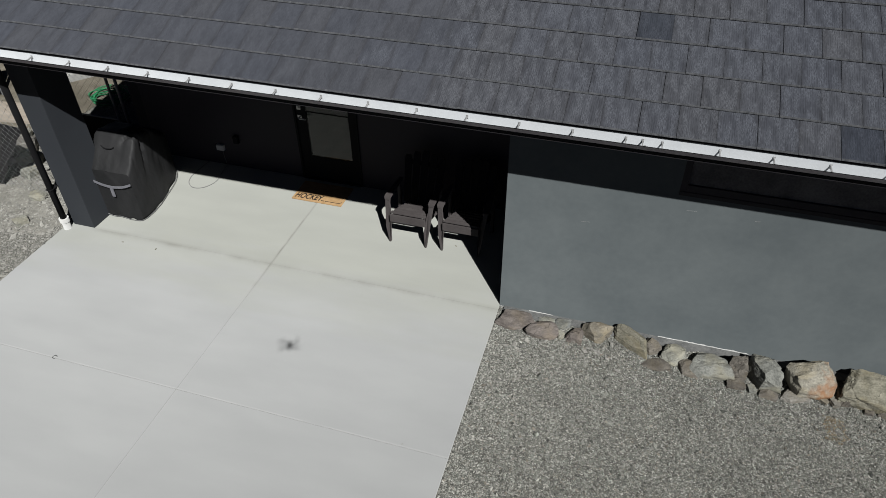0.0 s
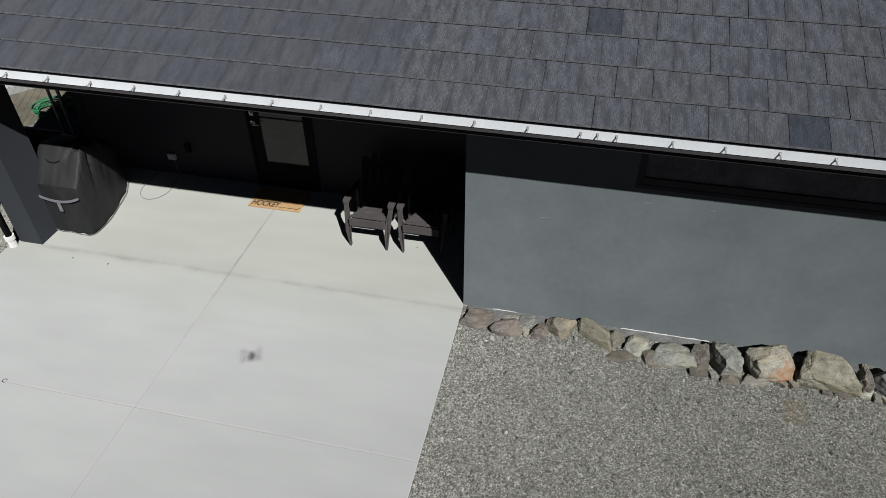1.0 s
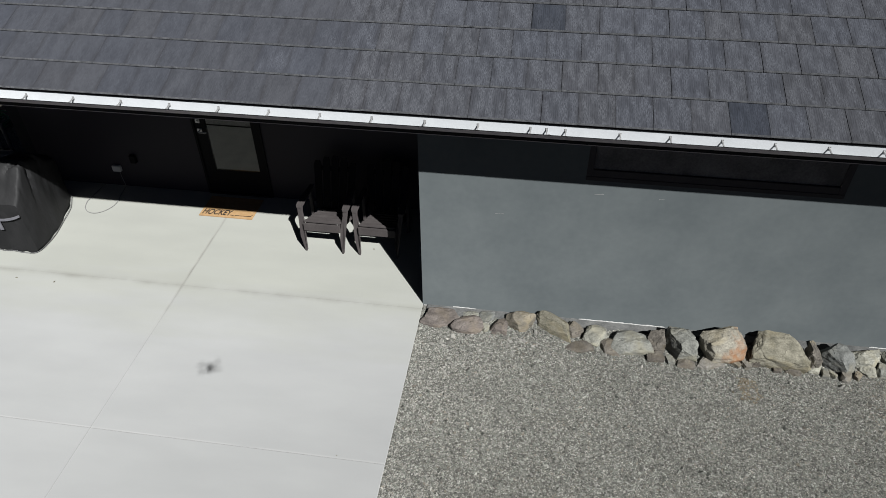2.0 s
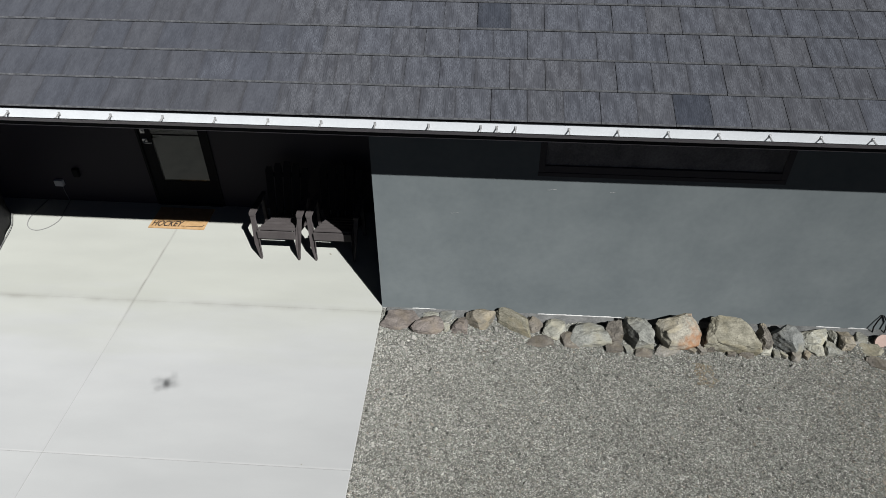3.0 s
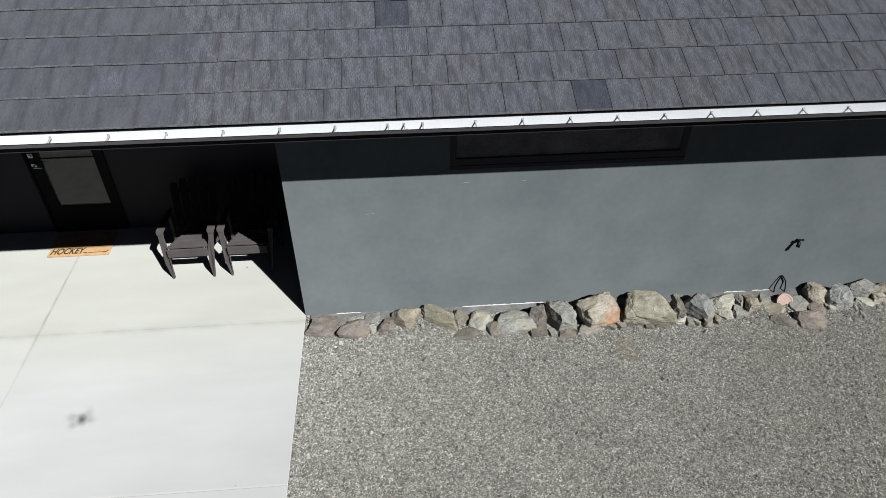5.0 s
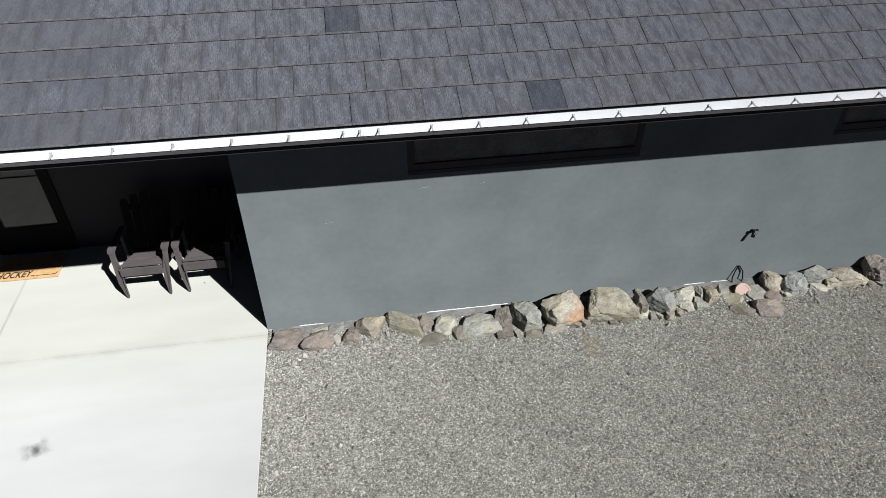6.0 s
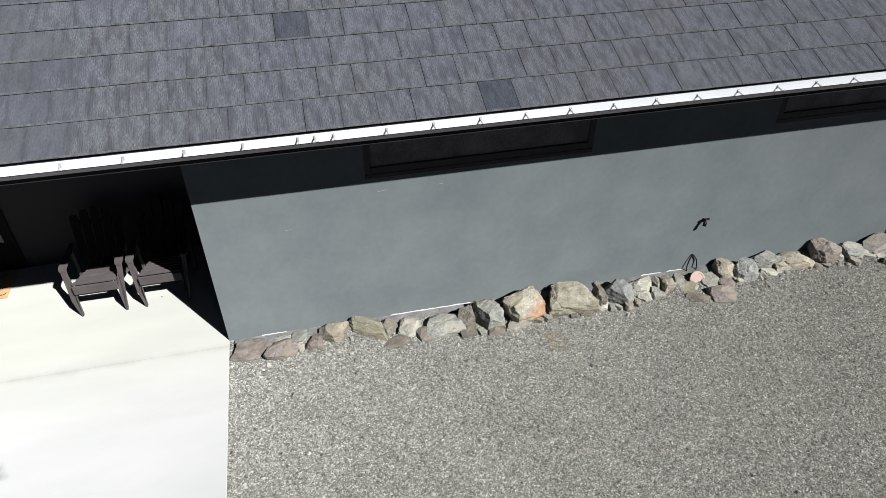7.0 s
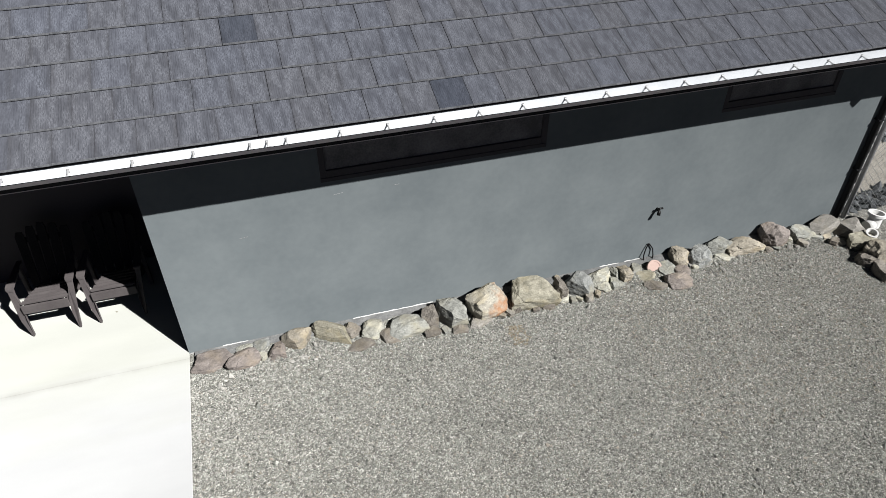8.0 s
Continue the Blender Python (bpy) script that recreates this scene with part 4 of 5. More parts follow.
shape = rounded(18, 0.12)
N = len(shape)
ys = sorted({round(v, 4) for k in range(len(secs) - 1) for v in np.linspace(secs[k][0], secs[k + 1][0], 5)})
cols = list(zip(*secs))
for y in ys:
    xl, xr, top = (float(np.interp(y, cols[0], cols[k])) for k in (1, 2, 3))
    ring = []
    for px, pz in shape:
        low = 1 - (pz + 1) / 2
        fold = 0.006 * noise.noise((px * 4, y * 6, pz * 1.5)) + 0.009 * low * math.sin(17 * y + 3 * px) * max(0, min(1, (y + 0.6) * 6))
        # the cloth is drawn down over the shoulder in curved folds
        bow = y + 0.34 * (1 - px) + 0.10 * (1 - pz)
        shoulder = max(0, px) * max(0, pz + 0.2) * max(0, min(1, (y + 0.5) * 6)) * max(0, min(1, (0.25 - y) * 3))
        crease = -0.07 * shoulder * max(0, math.sin(24 * bow)) ** 3
        sag = -0.06 * max(0, px) ** 2 * max(0, pz) * max(0, min(1, (y + 0.5) * 3)) + 0.012 * noise.noise((px * 3.5, y * 8, 3.0)) * max(0, pz) + crease
        wide = 1 + 0.01 * low
        hem = 0.02 + 0.014 * math.sin(13 * px + 7 * y)
        drape = 0.012 * low * (0.6 + 0.4 * math.sin(11 * px)) * max(0, min(1, (-0.5 - y) * 9))
        ring.append(bm.verts.new(((xl + xr) / 2 + px * (xr - xl) / 2 * wide + fold + crease * 0.6, y + 0.010 * noise.noise((px * 5, y * 3, pz * 5)) - drape, hem + (top - hem) * (pz + 1) / 2 + sag)))
    rings.append(ring)
for a, b in zip(rings, rings[1:]):
    for i in range(N):
        bm.faces.new((a[i], a[(i + 1) % N], b[(i + 1) % N], b[i]))
bm.faces.new(rings[0])
bm.faces.new(rings[-1][::-1])
bmesh.ops.recalc_face_normals(bm, faces=bm.faces)
cover = part("cover", bm, COVER, grill, "black fabric cover with folds", smooth=True)
cover.data.set_sharp_from_angle(angle=radians(38))
bm = bmesh.new()
arc = [(u, 0.515 + 0.075 * ((u - 0.035) / 0.305) ** 2 + 0.02 * u) for u in np.linspace(-0.265, 0.35, 13)]
prism(bm, arc + [(u, z + 0.03) for u, z in arc[::-1]], -0.668, -0.655, "y")
box(bm, 0.01, 0.055, -0.674, -0.66, 0.385, 0.53, 0.003)
part("strap", bm, STRAP, cover, "grey webbing strap")
bm = bmesh.new()
tube(bm, spline([(-0.13, -0.43, 1.0), (-0.09, -0.448, 0.988), (-0.03, -0.456, 0.98), (0.03, -0.452, 0.985), (0.07, -0.43, 1.0)]), 0.007, 8)
part("handle_loop", bm, BLACK_CLOTH, cover, "black fabric carrying loop")
bm = bmesh.new()
tube(bm, spline([(-0.24, -0.63, 0.035), (-0.12, -0.645, 0.022), (0.0, -0.64, 0.03), (0.16, -0.645, 0.015), (0.325, -0.605, 0.02), (0.342, -0.3, 0.025), (0.282, 0.0, 0.03), (0.212, 0.3, 0.04), (0.08, 0.55, 0.05)]), 0.005, 6)
part("hem", bm, PIPING, cover, "pale piped hem")

# ---- downspouts ----
spout = thing("downspout", (-5.86, -0.175, 0), "round black downspout beside the charcoal pillar", "downspout")
part("pipe", tube(bmesh.new(), [(0, 0, 0.16), (0, 0, 2.3), (0, -0.04, 2.45), (0, -0.46, 2.62), (0, -0.5, 2.668)], 0.04, 16), TRIM_BLACK, spout)
bm = bmesh.new()
tube(bm, [(0, 0, 0.0), (0, 0, 0.11), (0, 0, 0.112), (0, 0, 0.17)], [0.05, 0.05, 0.062, 0.062], 20)
part("boot", bm, PVC, spout, "white plastic drain fitting").data.set_sharp_from_angle(angle=radians(40))
bm = bmesh.new()
box(bm, -0.042, 0.042, -0.042, 0.09, 0.62, 0.635, 0.003)
part("pipe_strap", bm, TRIM_BLACK, spout)

spout2 = thing("downspout", (8.35, -0.042, 0), "round black downspout at the end of the grey wall", "downspout")
part("pipe", tube(bmesh.new(), [(0, 0, 0.05), (0, 0, 2.25), (0, -0.06, 2.4), (0, -0.58, 2.55), (0, -0.63, 2.664)], 0.036, 16), TRIM_BLACK, spout2)
for z in (0.8, 1.5):
    part("pipe_strap", boxed(-0.039, 0.039, -0.038, 0.04, z, z + 0.02, 0.002), TRIM_BLACK, spout2)

# ---- hose tap and ring handle by the wall ----
tap = thing("hose_tap", (5.50, 0.0, 0.75), "dark brass garden tap on the grey wall", "tap")
bm = bmesh.new()
tube(bm, [(0, 0, 0), (0, -0.04, 0.0), (-0.005, -0.06, -0.006), (-0.015, -0.075, -0.045)], [0.017, 0.018, 0.020, 0.022], 12)
part("spout", bm, BRONZE, tap)
bm = bmesh.new()
tube(bm, [(0, -0.035, 0.0), (0.006, -0.045, 0.03)], 0.007, 8)
tube(bm, [(-0.02, -0.05, 0.032), (0.045, -0.045, 0.028)], 0.012, 10)
part("tap_handle", bm, BRONZE, tap)


# ---- rocks along the wall ----
def rock(x, y, w, d, h, kind, seed, label="", turn=0.0, sink=0.05, fine=True, cuts=(), dome=False):
    """An angular boulder with steep broken faces, standing in the gravel. cuts: the way and depth of its main breaks."""
    r = random.Random(seed)
    bm = bmesh.new()
    if dome:
        bmesh.ops.create_icosphere(bm, subdivisions=2, radius=1.0)
        for v in bm.verts:
            v.co /= sum(abs(c) ** 4.5 for c in v.co) ** (1 / 4.5)
    else:
        bmesh.ops.create_cube(bm, size=2.0)
    for v in [] if dome else bm.verts:
        v.co = Vector((v.co.x * r.uniform(0.86, 1.0), v.co.y * r.uniform(0.8, 1.0), v.co.z * (r.uniform(0.72, 1.0) if v.co.z > 0 else 1.0)))

    def cleave(way, deep):
        reach = max(v.co.dot(way) for v in bm.verts)
        got = bmesh.ops.bisect_plane(bm, geom=list(bm.verts) + list(bm.edges) + list(bm.faces), plane_co=way * (reach - deep), plane_no=way, clear_outer=True)
        bmesh.ops.edgeloop_fill(bm, edges=[e for e in got["geom_cut"] if isinstance(e, bmesh.types.BMEdge)])

    for *way, deep in cuts:
        cleave(Vector(way).normalized(), deep * 1.6)
    if fine:
        cleave(Vector((-1, r.uniform(0.1, 0.4), r.uniform(-0.05, 0.2))).normalized(), r.uniform(0.2, 0.34))
    for k in range((10 if len(cuts) > 4 else 16) if fine else 10):
        flat = r.random() < 0.55
        cleave(Vector((r.uniform(-1, 1), r.uniform(-1, 1), r.uniform(-0.1, 0.3) if flat else r.uniform(0.35, 1.2))).normalized(), r.uniform(0.06, 0.30) if dome else r.uniform(0.07, 0.36))
    bmesh.ops.remove_doubles(bm, verts=bm.verts, dist=0.02)
    bmesh.ops.bevel(bm, geom=list(bm.edges), offset=0.012, segments=1, affect="EDGES", profile=0.5)
    bmesh.ops.triangulate(bm, faces=list(bm.faces))
    for _ in range(2):
        big = [e for e in bm.edges if e.calc_length() > (0.13 if w > 0.3 else 0.2)]
        bmesh.ops.subdivide_edges(bm, edges=big, cuts=2 if fine else 1, use_grid_fill=True)
        bmesh.ops.triangulate(bm, faces=list(bm.faces))
    o = Vector((r.uniform(-50, 50), r.uniform(-50, 50), r.uniform(-50, 50)))
    bed, gap = Vector((r.gauss(0, 0.8), r.gauss(0, 0.8), r.gauss(0, 1))).normalized(), r.uniform(1.4, 2.4)
    for v in bm.verts:
        p = v.co.copy()
        q = p * (1 + 0.06 * noise.noise(p * 1.2 + o) - 0.05 * abs(noise.noise(p * 2.4 + o)) + 0.03 * noise.noise(p * 5.5 + o) - 0.07 * noise.voronoi(p * 1.9 + o)[0][0])
        step = (p.dot(bed) * gap + 0.9 * noise.noise(p * 1.6 - o)) % 1.0
        v.co = q - p * (0.035 if dome else 0.07) * step ** 4
    lo = Vector([min(v.co[i] for v in bm.verts) for i in range(3)])
    hi = Vector([max(v.co[i] for v in bm.verts) for i in range(3)])
    for v in bm.verts:
        q = [(v.co[i] - lo[i]) / (hi[i] - lo[i]) for i in range(3)]
        tuck = 1 - 0.16 * max(0.0, 1 - q[2] / 0.55) ** 2
        v.co = Vector(((q[0] - 0.5) * w * tuck, (q[1] - 0.5) * d * tuck, q[2] * (h + sink)))
    ob = new("rock", mesh_of("rock", bm, ROCK[kind]))
    ob.location, ob.rotation_euler = (x, y, -0.02 - sink), (0, 0, radians(turn + r.uniform(-5, 5)))
    return tagged(ob, label or "rough angular " + {"pink": "pinkish brown", "grey": "grey", "pale": "pale grey", "olive": "olive tan", "tan": "tan", "brown": "dark brown",
                  "drab": "brownish grey", "slate": "blue-grey", "stained": "rust-stained cream"}[kind] + " rock bedded in the gravel", "rock", "rocks along the wall")


rock(0.25, -0.21, 0.48, 0.29, 0.09, "pink", 1, cuts=((0.7, -0.7, 0.1, 0.35),), dome=True)
rock(0.54, -0.26, 0.39, 0.29, 0.10, "pink", 2, cuts=((-0.7, 0.7, 0.1, 0.45),), dome=True)
rock(0.57, -0.09, 0.19, 0.13, 0.05, "grey", 3)
rock(0.75, -0.10, 0.19, 0.15, 0.05, "slate", 4)
rock(0.75, -0.28, 0.10, 0.12, 0.05, "pale", 5)
rock(0.90, -0.25, 0.20, 0.22, 0.08, "pink", 6, cuts=((-0.6, 0.6, 0.5, 0.35),))
rock(1.13, -0.15, 0.35, 0.28, 0.14, "tan", 7, cuts=((0.7, -0.7, 0.2, 0.3), (-0.7, -0.7, 0.1, 0.3)), dome=True)
rock(1.50, -0.20, 0.50, 0.36, 0.16, "olive", 8, cuts=((-0.5, -0.86, 0.1, 0.62), (0.6, 0.8, 0.1, 0.5)))
rock(1.71, -0.19, 0.24, 0.22, 0.10, "brown", 9, cuts=((-0.6, -0.76, 0.1, 0.5), (0.6, 0.7, 0.2, 0.4)))
rock(1.77, -0.41, 0.34, 0.18, 0.05, "brown", 10, cuts=((-0.5, 0, 0.85, 0.4),), dome=True)
rock(1.95, -0.25, 0.28, 0.27, 0.10, "pale", 11, dome=True)
rock(2.14, -0.39, 0.30, 0.22, 0.07, "brown", 12, cuts=((0.6, -0.3, 0.7, 0.5),), dome=True)
rock(2.32, -0.31, 0.49, 0.31, 0.12, "grey", 13, cuts=((0, -0.7, 0.7, 0.3),))
rock(2.59, -0.30, 0.18, 0.22, 0.19, "brown", 14)
rock(2.58, -0.44, 0.20, 0.17, 0.05, "brown", 15)
rock(2.85, -0.31, 0.34, 0.34, 0.23, "grey", 16, cuts=((0.5, 0, 0.85, 0.25),))
rock(2.89, -0.50, 0.20, 0.16, 0.05, "brown", 17, dome=True)
rock(3.15, -0.47, 0.31, 0.18, 0.06, "drab", 18, dome=True)
rock(3.27, -0.29, 0.50, 0.40, 0.31, "stained", 19, label="largest cream-tan boulder with an orange rust stain", cuts=((0.9, 0, 0.4, 0.12), (0, -0.8, 0.6, 0.14)), dome=True)
rock(3.51, -0.42, 0.11, 0.15, 0.06, "drab", 20)
rock(3.59, -0.37, 0.12, 0.18, 0.11, "brown", 21)
rock(3.85, -0.28, 0.66, 0.40, 0.205, "olive", 22, cuts=((-0.7, 0, 0.7, 0.18), (-0.4, 0, 0.92, 0.1), (0.45, 0, 0.9, 0.1), (0.8, 0, 0.6, 0.22), (0, -0.6, 0.8, 0.2)))
rock(3.98, -0.44, 0.17, 0.16, 0.06, "brown", 23)
rock(4.26, -0.07, 0.08, 0.11, 0.07, "tan", 24)
rock(4.19, -0.32, 0.17, 0.22, 0.23, "brown", 25, cuts=((0.6, 0, 0.7, 0.4),))
rock(4.44, -0.29, 0.35, 0.34, 0.23, "slate", 26, cuts=((-0.7, -0.6, 0.1, 0.35), (0.6, -0.5, 0.5, 0.35)), dome=True)
rock(4.73, -0.20, 0.34, 0.27, 0.13, "pale", 27, cuts=((0.6, -0.6, 0.3, 0.4),))
rock(4.19, -0.38, 0.17, 0.17, 0.07, "pale", 28, cuts=((-0.5, 0, 0.85, 0.4),))
rock(4.75, -0.35, 0.20, 0.16, 0.07, "pale", 29, cuts=((-0.6, -0.2, 0.7, 0.5),))
rock(4.88, -0.35, 0.14, 0.16, 0.09, "grey", 30)
rock(4.98, -0.17, 0.09, 0.18, 0.08, "grey", 31)
rock(5.09, -0.21, 0.16, 0.27, 0.13, "tan", 32, dome=True)
rock(5.28, -0.15, 0.15, 0.16, 0.05, "grey", 33)
rock(5.34, -0.30, 0.27, 0.22, 0.05, "olive", 34, cuts=((-0.4, 0, 0.9, 0.4),))
rock(5.35, -0.50, 0.28, 0.19, 0.05, "brown", 35, cuts=((-0.55, -0.8, 0.1, 0.5), (0.5, 0.8, 0.1, 0.4)))
rock(5.64, -0.27, 0.25, 0.25, 0.05, "grey", 36, cuts=((0, -0.5, 0.85, 0.3),))
rock(5.80, -0.37, 0.22, 0.22, 0.06, "pink", 37)
rock(5.65, -0.53, 0.32, 0.25, 0.11, "pink", 38, cuts=((-0.6, -0.7, 0.2, 0.35), (0.2, -0.5, 0.8, 0.3)))
rock(5.89, -0.15, 0.27, 0.29, 0.17, "tan", 39, dome=True)
rock(6.13, -0.25, 0.36, 0.29, 0.18, "slate", 40, cuts=((0.5, -0.4, 0.7, 0.3),))
rock(6.45, -0.12, 0.38, 0.22, 0.15, "grey", 41)
rock(6.47, -0.27, 0.31, 0.17, 0.05, "pale", 42, cuts=((0.5, 0, 0.8, 0.5),))
rock(6.80, -0.18, 0.55, 0.29, 0.15, "tan", 43, cuts=((0.6, 0, 0.7, 0.25),))
rock(7.28, -0.16, 0.41, 0.34, 0.25, "pink", 44, cuts=((-0.5, 0, 0.85, 0.3), (0.6, 0, 0.75, 0.25)), dome=True)
rock(7.72, -0.16, 0.36, 0.27, 0.11, "grey", 45, cuts=((0.4, 0, 0.9, 0.5),))
rock(8.02, -0.15, 0.42, 0.29, 0.19, "drab", 46, cuts=((-0.6, 0, 0.75, 0.4),), dome=True)
rock(8.33, -0.33, 0.42, 0.31, 0.21, "drab", 47, cuts=((-0.85, -0.1, 0.2, 0.5), (0.5, -0.5, 0.7, 0.3)))
rock(8.29, -0.58, 0.42, 0.25, 0.15, "olive", 48)
rock(8.31, -0.85, 0.39, 0.31, 0.25, "tan", 49)
rock(8.10, -0.87, 0.26, 0.27, 0.14, "brown", 50)
rock(8.22, -1.11, 0.43, 0.34, 0.13, "brown", 51)
# smaller broken stones wedged along the row
for k, (px, py, pw, ph) in enumerate(((4.29, -0.46, 0.07, 0.06), (4.36, -0.46, 0.05, 0.06), (4.49, -0.47, 0.15, 0.07), (4.58, -0.36, 0.06, 0.04), (4.61, -0.45, 0.07, 0.06), (7.09, -0.32, 0.11, 0.05), (7.22, -0.30, 0.12, 0.04), (7.43, -0.24, 0.13, 0.08), (7.59, -0.35, 0.15, 0.07), (7.85, -0.26, 0.20, 0.04), (8.00, -0.30, 0.15, 0.04), (8.00, -0.44, 0.13, 0.07), (8.10, -0.47, 0.13, 0.04), (7.00, -0.29, 0.08, 0.04), (0.90, -0.31, 0.08, 0.04), (2.73, -0.48, 0.08, 0.04), (3.41, -0.44, 0.06, 0.04), (3.82, -0.46, 0.08, 0.04), (4.96, -0.36, 0.09, 0.04), (6.00, -0.34, 0.08, 0.04))):
    rock(px, py, pw, 0.1, ph, ("grey", "pale", "drab", "grey", "tan", "brown")[k % 6], 200 + k, sink=0.02, turn=37 * k, fine=False)

# pale boulders by the fence
for k, (px, py, pw, ph) in enumerate(((-7.5, 1.05, 0.34, 0.2), (-7.85, 1.3, 0.36, 0.24), (-7.3, 0.78, 0.28, 0.14), (-8.15, 1.55, 0.34, 0.18), (-7.15, 1.2, 0.26, 0.16), (-6.75, 0.3, 0.22, 0.1), (-6.55, -0.25, 0.18, 0.09))):
    tagged(rock(px, py, pw, pw * 0.8, ph, ("pale", "drab", "pale")[k % 3], 300 + k, turn=40 * k, fine=False), "pale dusty rock beside the fence", group="rocks by the fence")

# ---- ring handle by the wall ----
loop_thing = thing("wire_loop", (5.45, -0.055, 0.0), "thin black wire loop leaning on the wall with a pink disc", "handle")
bm = bmesh.new()
tube(bm, [(0.0, -0.01, -0.03), (-0.008, 0.015, 0.07), (0.012, 0.03, 0.155), (0.04, 0.04, 0.232), (0.056, 0.042, 0.222), (0.115, 0.035, 0.14), (0.128, 0.015, 0.05), (0.115, -0.01, -0.03)], 0.0075, 8)
part("loop", bm, BRONZE, loop_thing)
bm = bmesh.new()
lid = pose(0.05, -0.165, 0.005, 48)
tube(bm, [lid @ Vector((0, 0, -0.015)), lid @ Vector((0, 0, 0.012)), lid @ Vector((0, 0, 0.012)), lid @ Vector((0, 0, 0.006))], [0.098, 0.098, 0.078, 0.074], 28)
part("disc", bm, PINK, loop_thing, "pale pink half-buried disc").data.set_sharp_from_angle(angle=radians(40))


# ---- fences ----
def chain_link(x0, x1, y, z0, z1, parent, pitch=0.055):
    """Woven wire: upright zigzags that hook into one another."""
    v, f = [], []
    n, rows = int((x1 - x0) / pitch), int((z1 - z0) / pitch)
    r = 0.0024
    for k in range(n + 1):
        x = x0 + k * pitch
        pts = [(x + (pitch / 2 if (i + k) % 2 else -pitch / 2), y + (0.003 if i % 2 else -0.003), z0 + i * pitch) for i in range(rows + 1)]
        for i, p in enumerate(pts):
            for a in range(3):
                v.append((p[0] + r * math.cos(2.1 * a), p[1] + r * math.sin(2.1 * a), p[2]))
        o = len(v) - 3 * len(pts)
        for i in range(rows):
            for a in range(3):
                q = o + 3 * i
                f.append((q + a, q + (a + 1) % 3, q + 3 + (a + 1) % 3, q + 3 + a))
    me = bpy.data.meshes.new("wire_mesh")
    me.from_pydata(v, [], f)
    me.materials.append(WIRE)
    ob = new("wire_mesh", me)
    ob.parent = parent
    return ob


def post(x, y, z, r, parent):
    return part("post", tube(bmesh.new(), [(x, y, -0.1), (x, y, z), (x, y, z + 0.012)], [r, r, r * 0.6], 12), GALV, parent)


fence = thing("chain_link_fence", (0, 0, 0), "galvanised chain-link fence backed by torn black cloth", "fence")
chain_link(-9.6, -6.62, 0.42, 0.0, 1.5, fence)
post(-6.6, 0.42, 1.55, 0.024, fence)
post(-8.6, 0.42, 1.55, 0.024, fence)
bm = bmesh.new()
prism(bm, [(-9.6, -0.01), (-7.48, -0.01), (-7.42, 0.15), (-7.28, 0.3), (-7.2, 0.45), (-7.0, 0.6), (-6.87, 0.82), (-6.64, 1.03), (-7.3, 1.08), (-9.6, 1.1)], 0.445, 0.452, "y")
part("backing_cloth", bm, BLACK_CLOTH, fence, "black cloth backing with a ragged edge")

gate = thing("chain_link_gate", (0, 0, 0), "chain-link gate beside the porch with galvanised posts", "gate")
chain_link(-7.75, -6.5, 1.92, 0.42, 1.75, gate)
post(-6.47, 1.92, 1.8, 0.022, gate)
post(-6.33, 1.94, 1.8, 0.024, gate)
part("bottom_rail", tube(bmesh.new(), [(-7.8, 1.92, 0.42), (-6.45, 1.92, 0.42)], 0.014, 10), GALV, gate)
part("kick_board", boxed(-7.8, -6.30, 1.925, 1.945, -0.02, 0.40, 0.003), BLACK_CLOTH, gate, "dark board along the foot of the gate")

fence2 = thing("chain_link_fence", (0, 0, 0), "galvanised chain-link fence beyond the end of the house", "fence")
chain_link(8.58, 11.4, 0.03, 0.0, 1.5, fence2)
post(8.53, -0.01, 2.2, 0.03, fence2)
post(11.4, 0.03, 1.55, 0.024, fence2)
structure("trim_corner", boxed(8.438, 8.454, -0.03, 0.02, 0.10, 1.75, 0.002), CORNER, "narrow dirty white strip at the house corner")

# ---- garden hose ----
hose = thing("garden_hose", (-7.72, 3.15, 0), "bright green garden hose in a loose coil on the ground", "hose")
r = random.Random(8)
for k, (cx, cy, rad) in enumerate(((0.0, 0.0, 0.34), (0.5, 0.5, 0.26))):
    bm = bmesh.new()
    pts = []
    for i in range(190):
        a = i * 0.22
        rr = rad * (0.62 + 0.38 * abs(math.sin(a * 0.13 + k))) + 0.03 * math.sin(a * 1.7)
        pts.append((cx + rr * math.cos(a), cy + rr * math.sin(a) * 0.9, 0.012 + 0.10 * (i / 190) + 0.02 * math.sin(a * 2.3)))
    part("coil", tube(bm, pts, 0.011, 7), HOSE_GREEN, hose)

# ---- ground beside the house ----
def patch(name, x0, x1, y0, y1, z, material, label, seed):
    """A thin sheet of other earth with a wandering edge."""
    r = random.Random(seed)
    bm = bmesh.new()
    n = 40
    ring = []
    for i in range(n):
        a = 2 * math.pi * i / n
        c, s = math.cos(a), math.sin(a)
        k = (c ** 8 + s ** 8) ** (-1 / 8) * (1 + r.uniform(-0.04, 0.04))
        ring.append(bm.verts.new(((x0 + x1) / 2 + c * k * (x1 - x0) / 2, (y0 + y1) / 2 + s * k * (y1 - y0) / 2, z)))
    mid = bm.verts.new(((x0 + x1) / 2, (y0 + y1) / 2, z + 0.01))
    for i in range(n):
        bm.faces.new((ring[i], ring[(i + 1) % n], mid))
    return structure(name, bm, material, label)


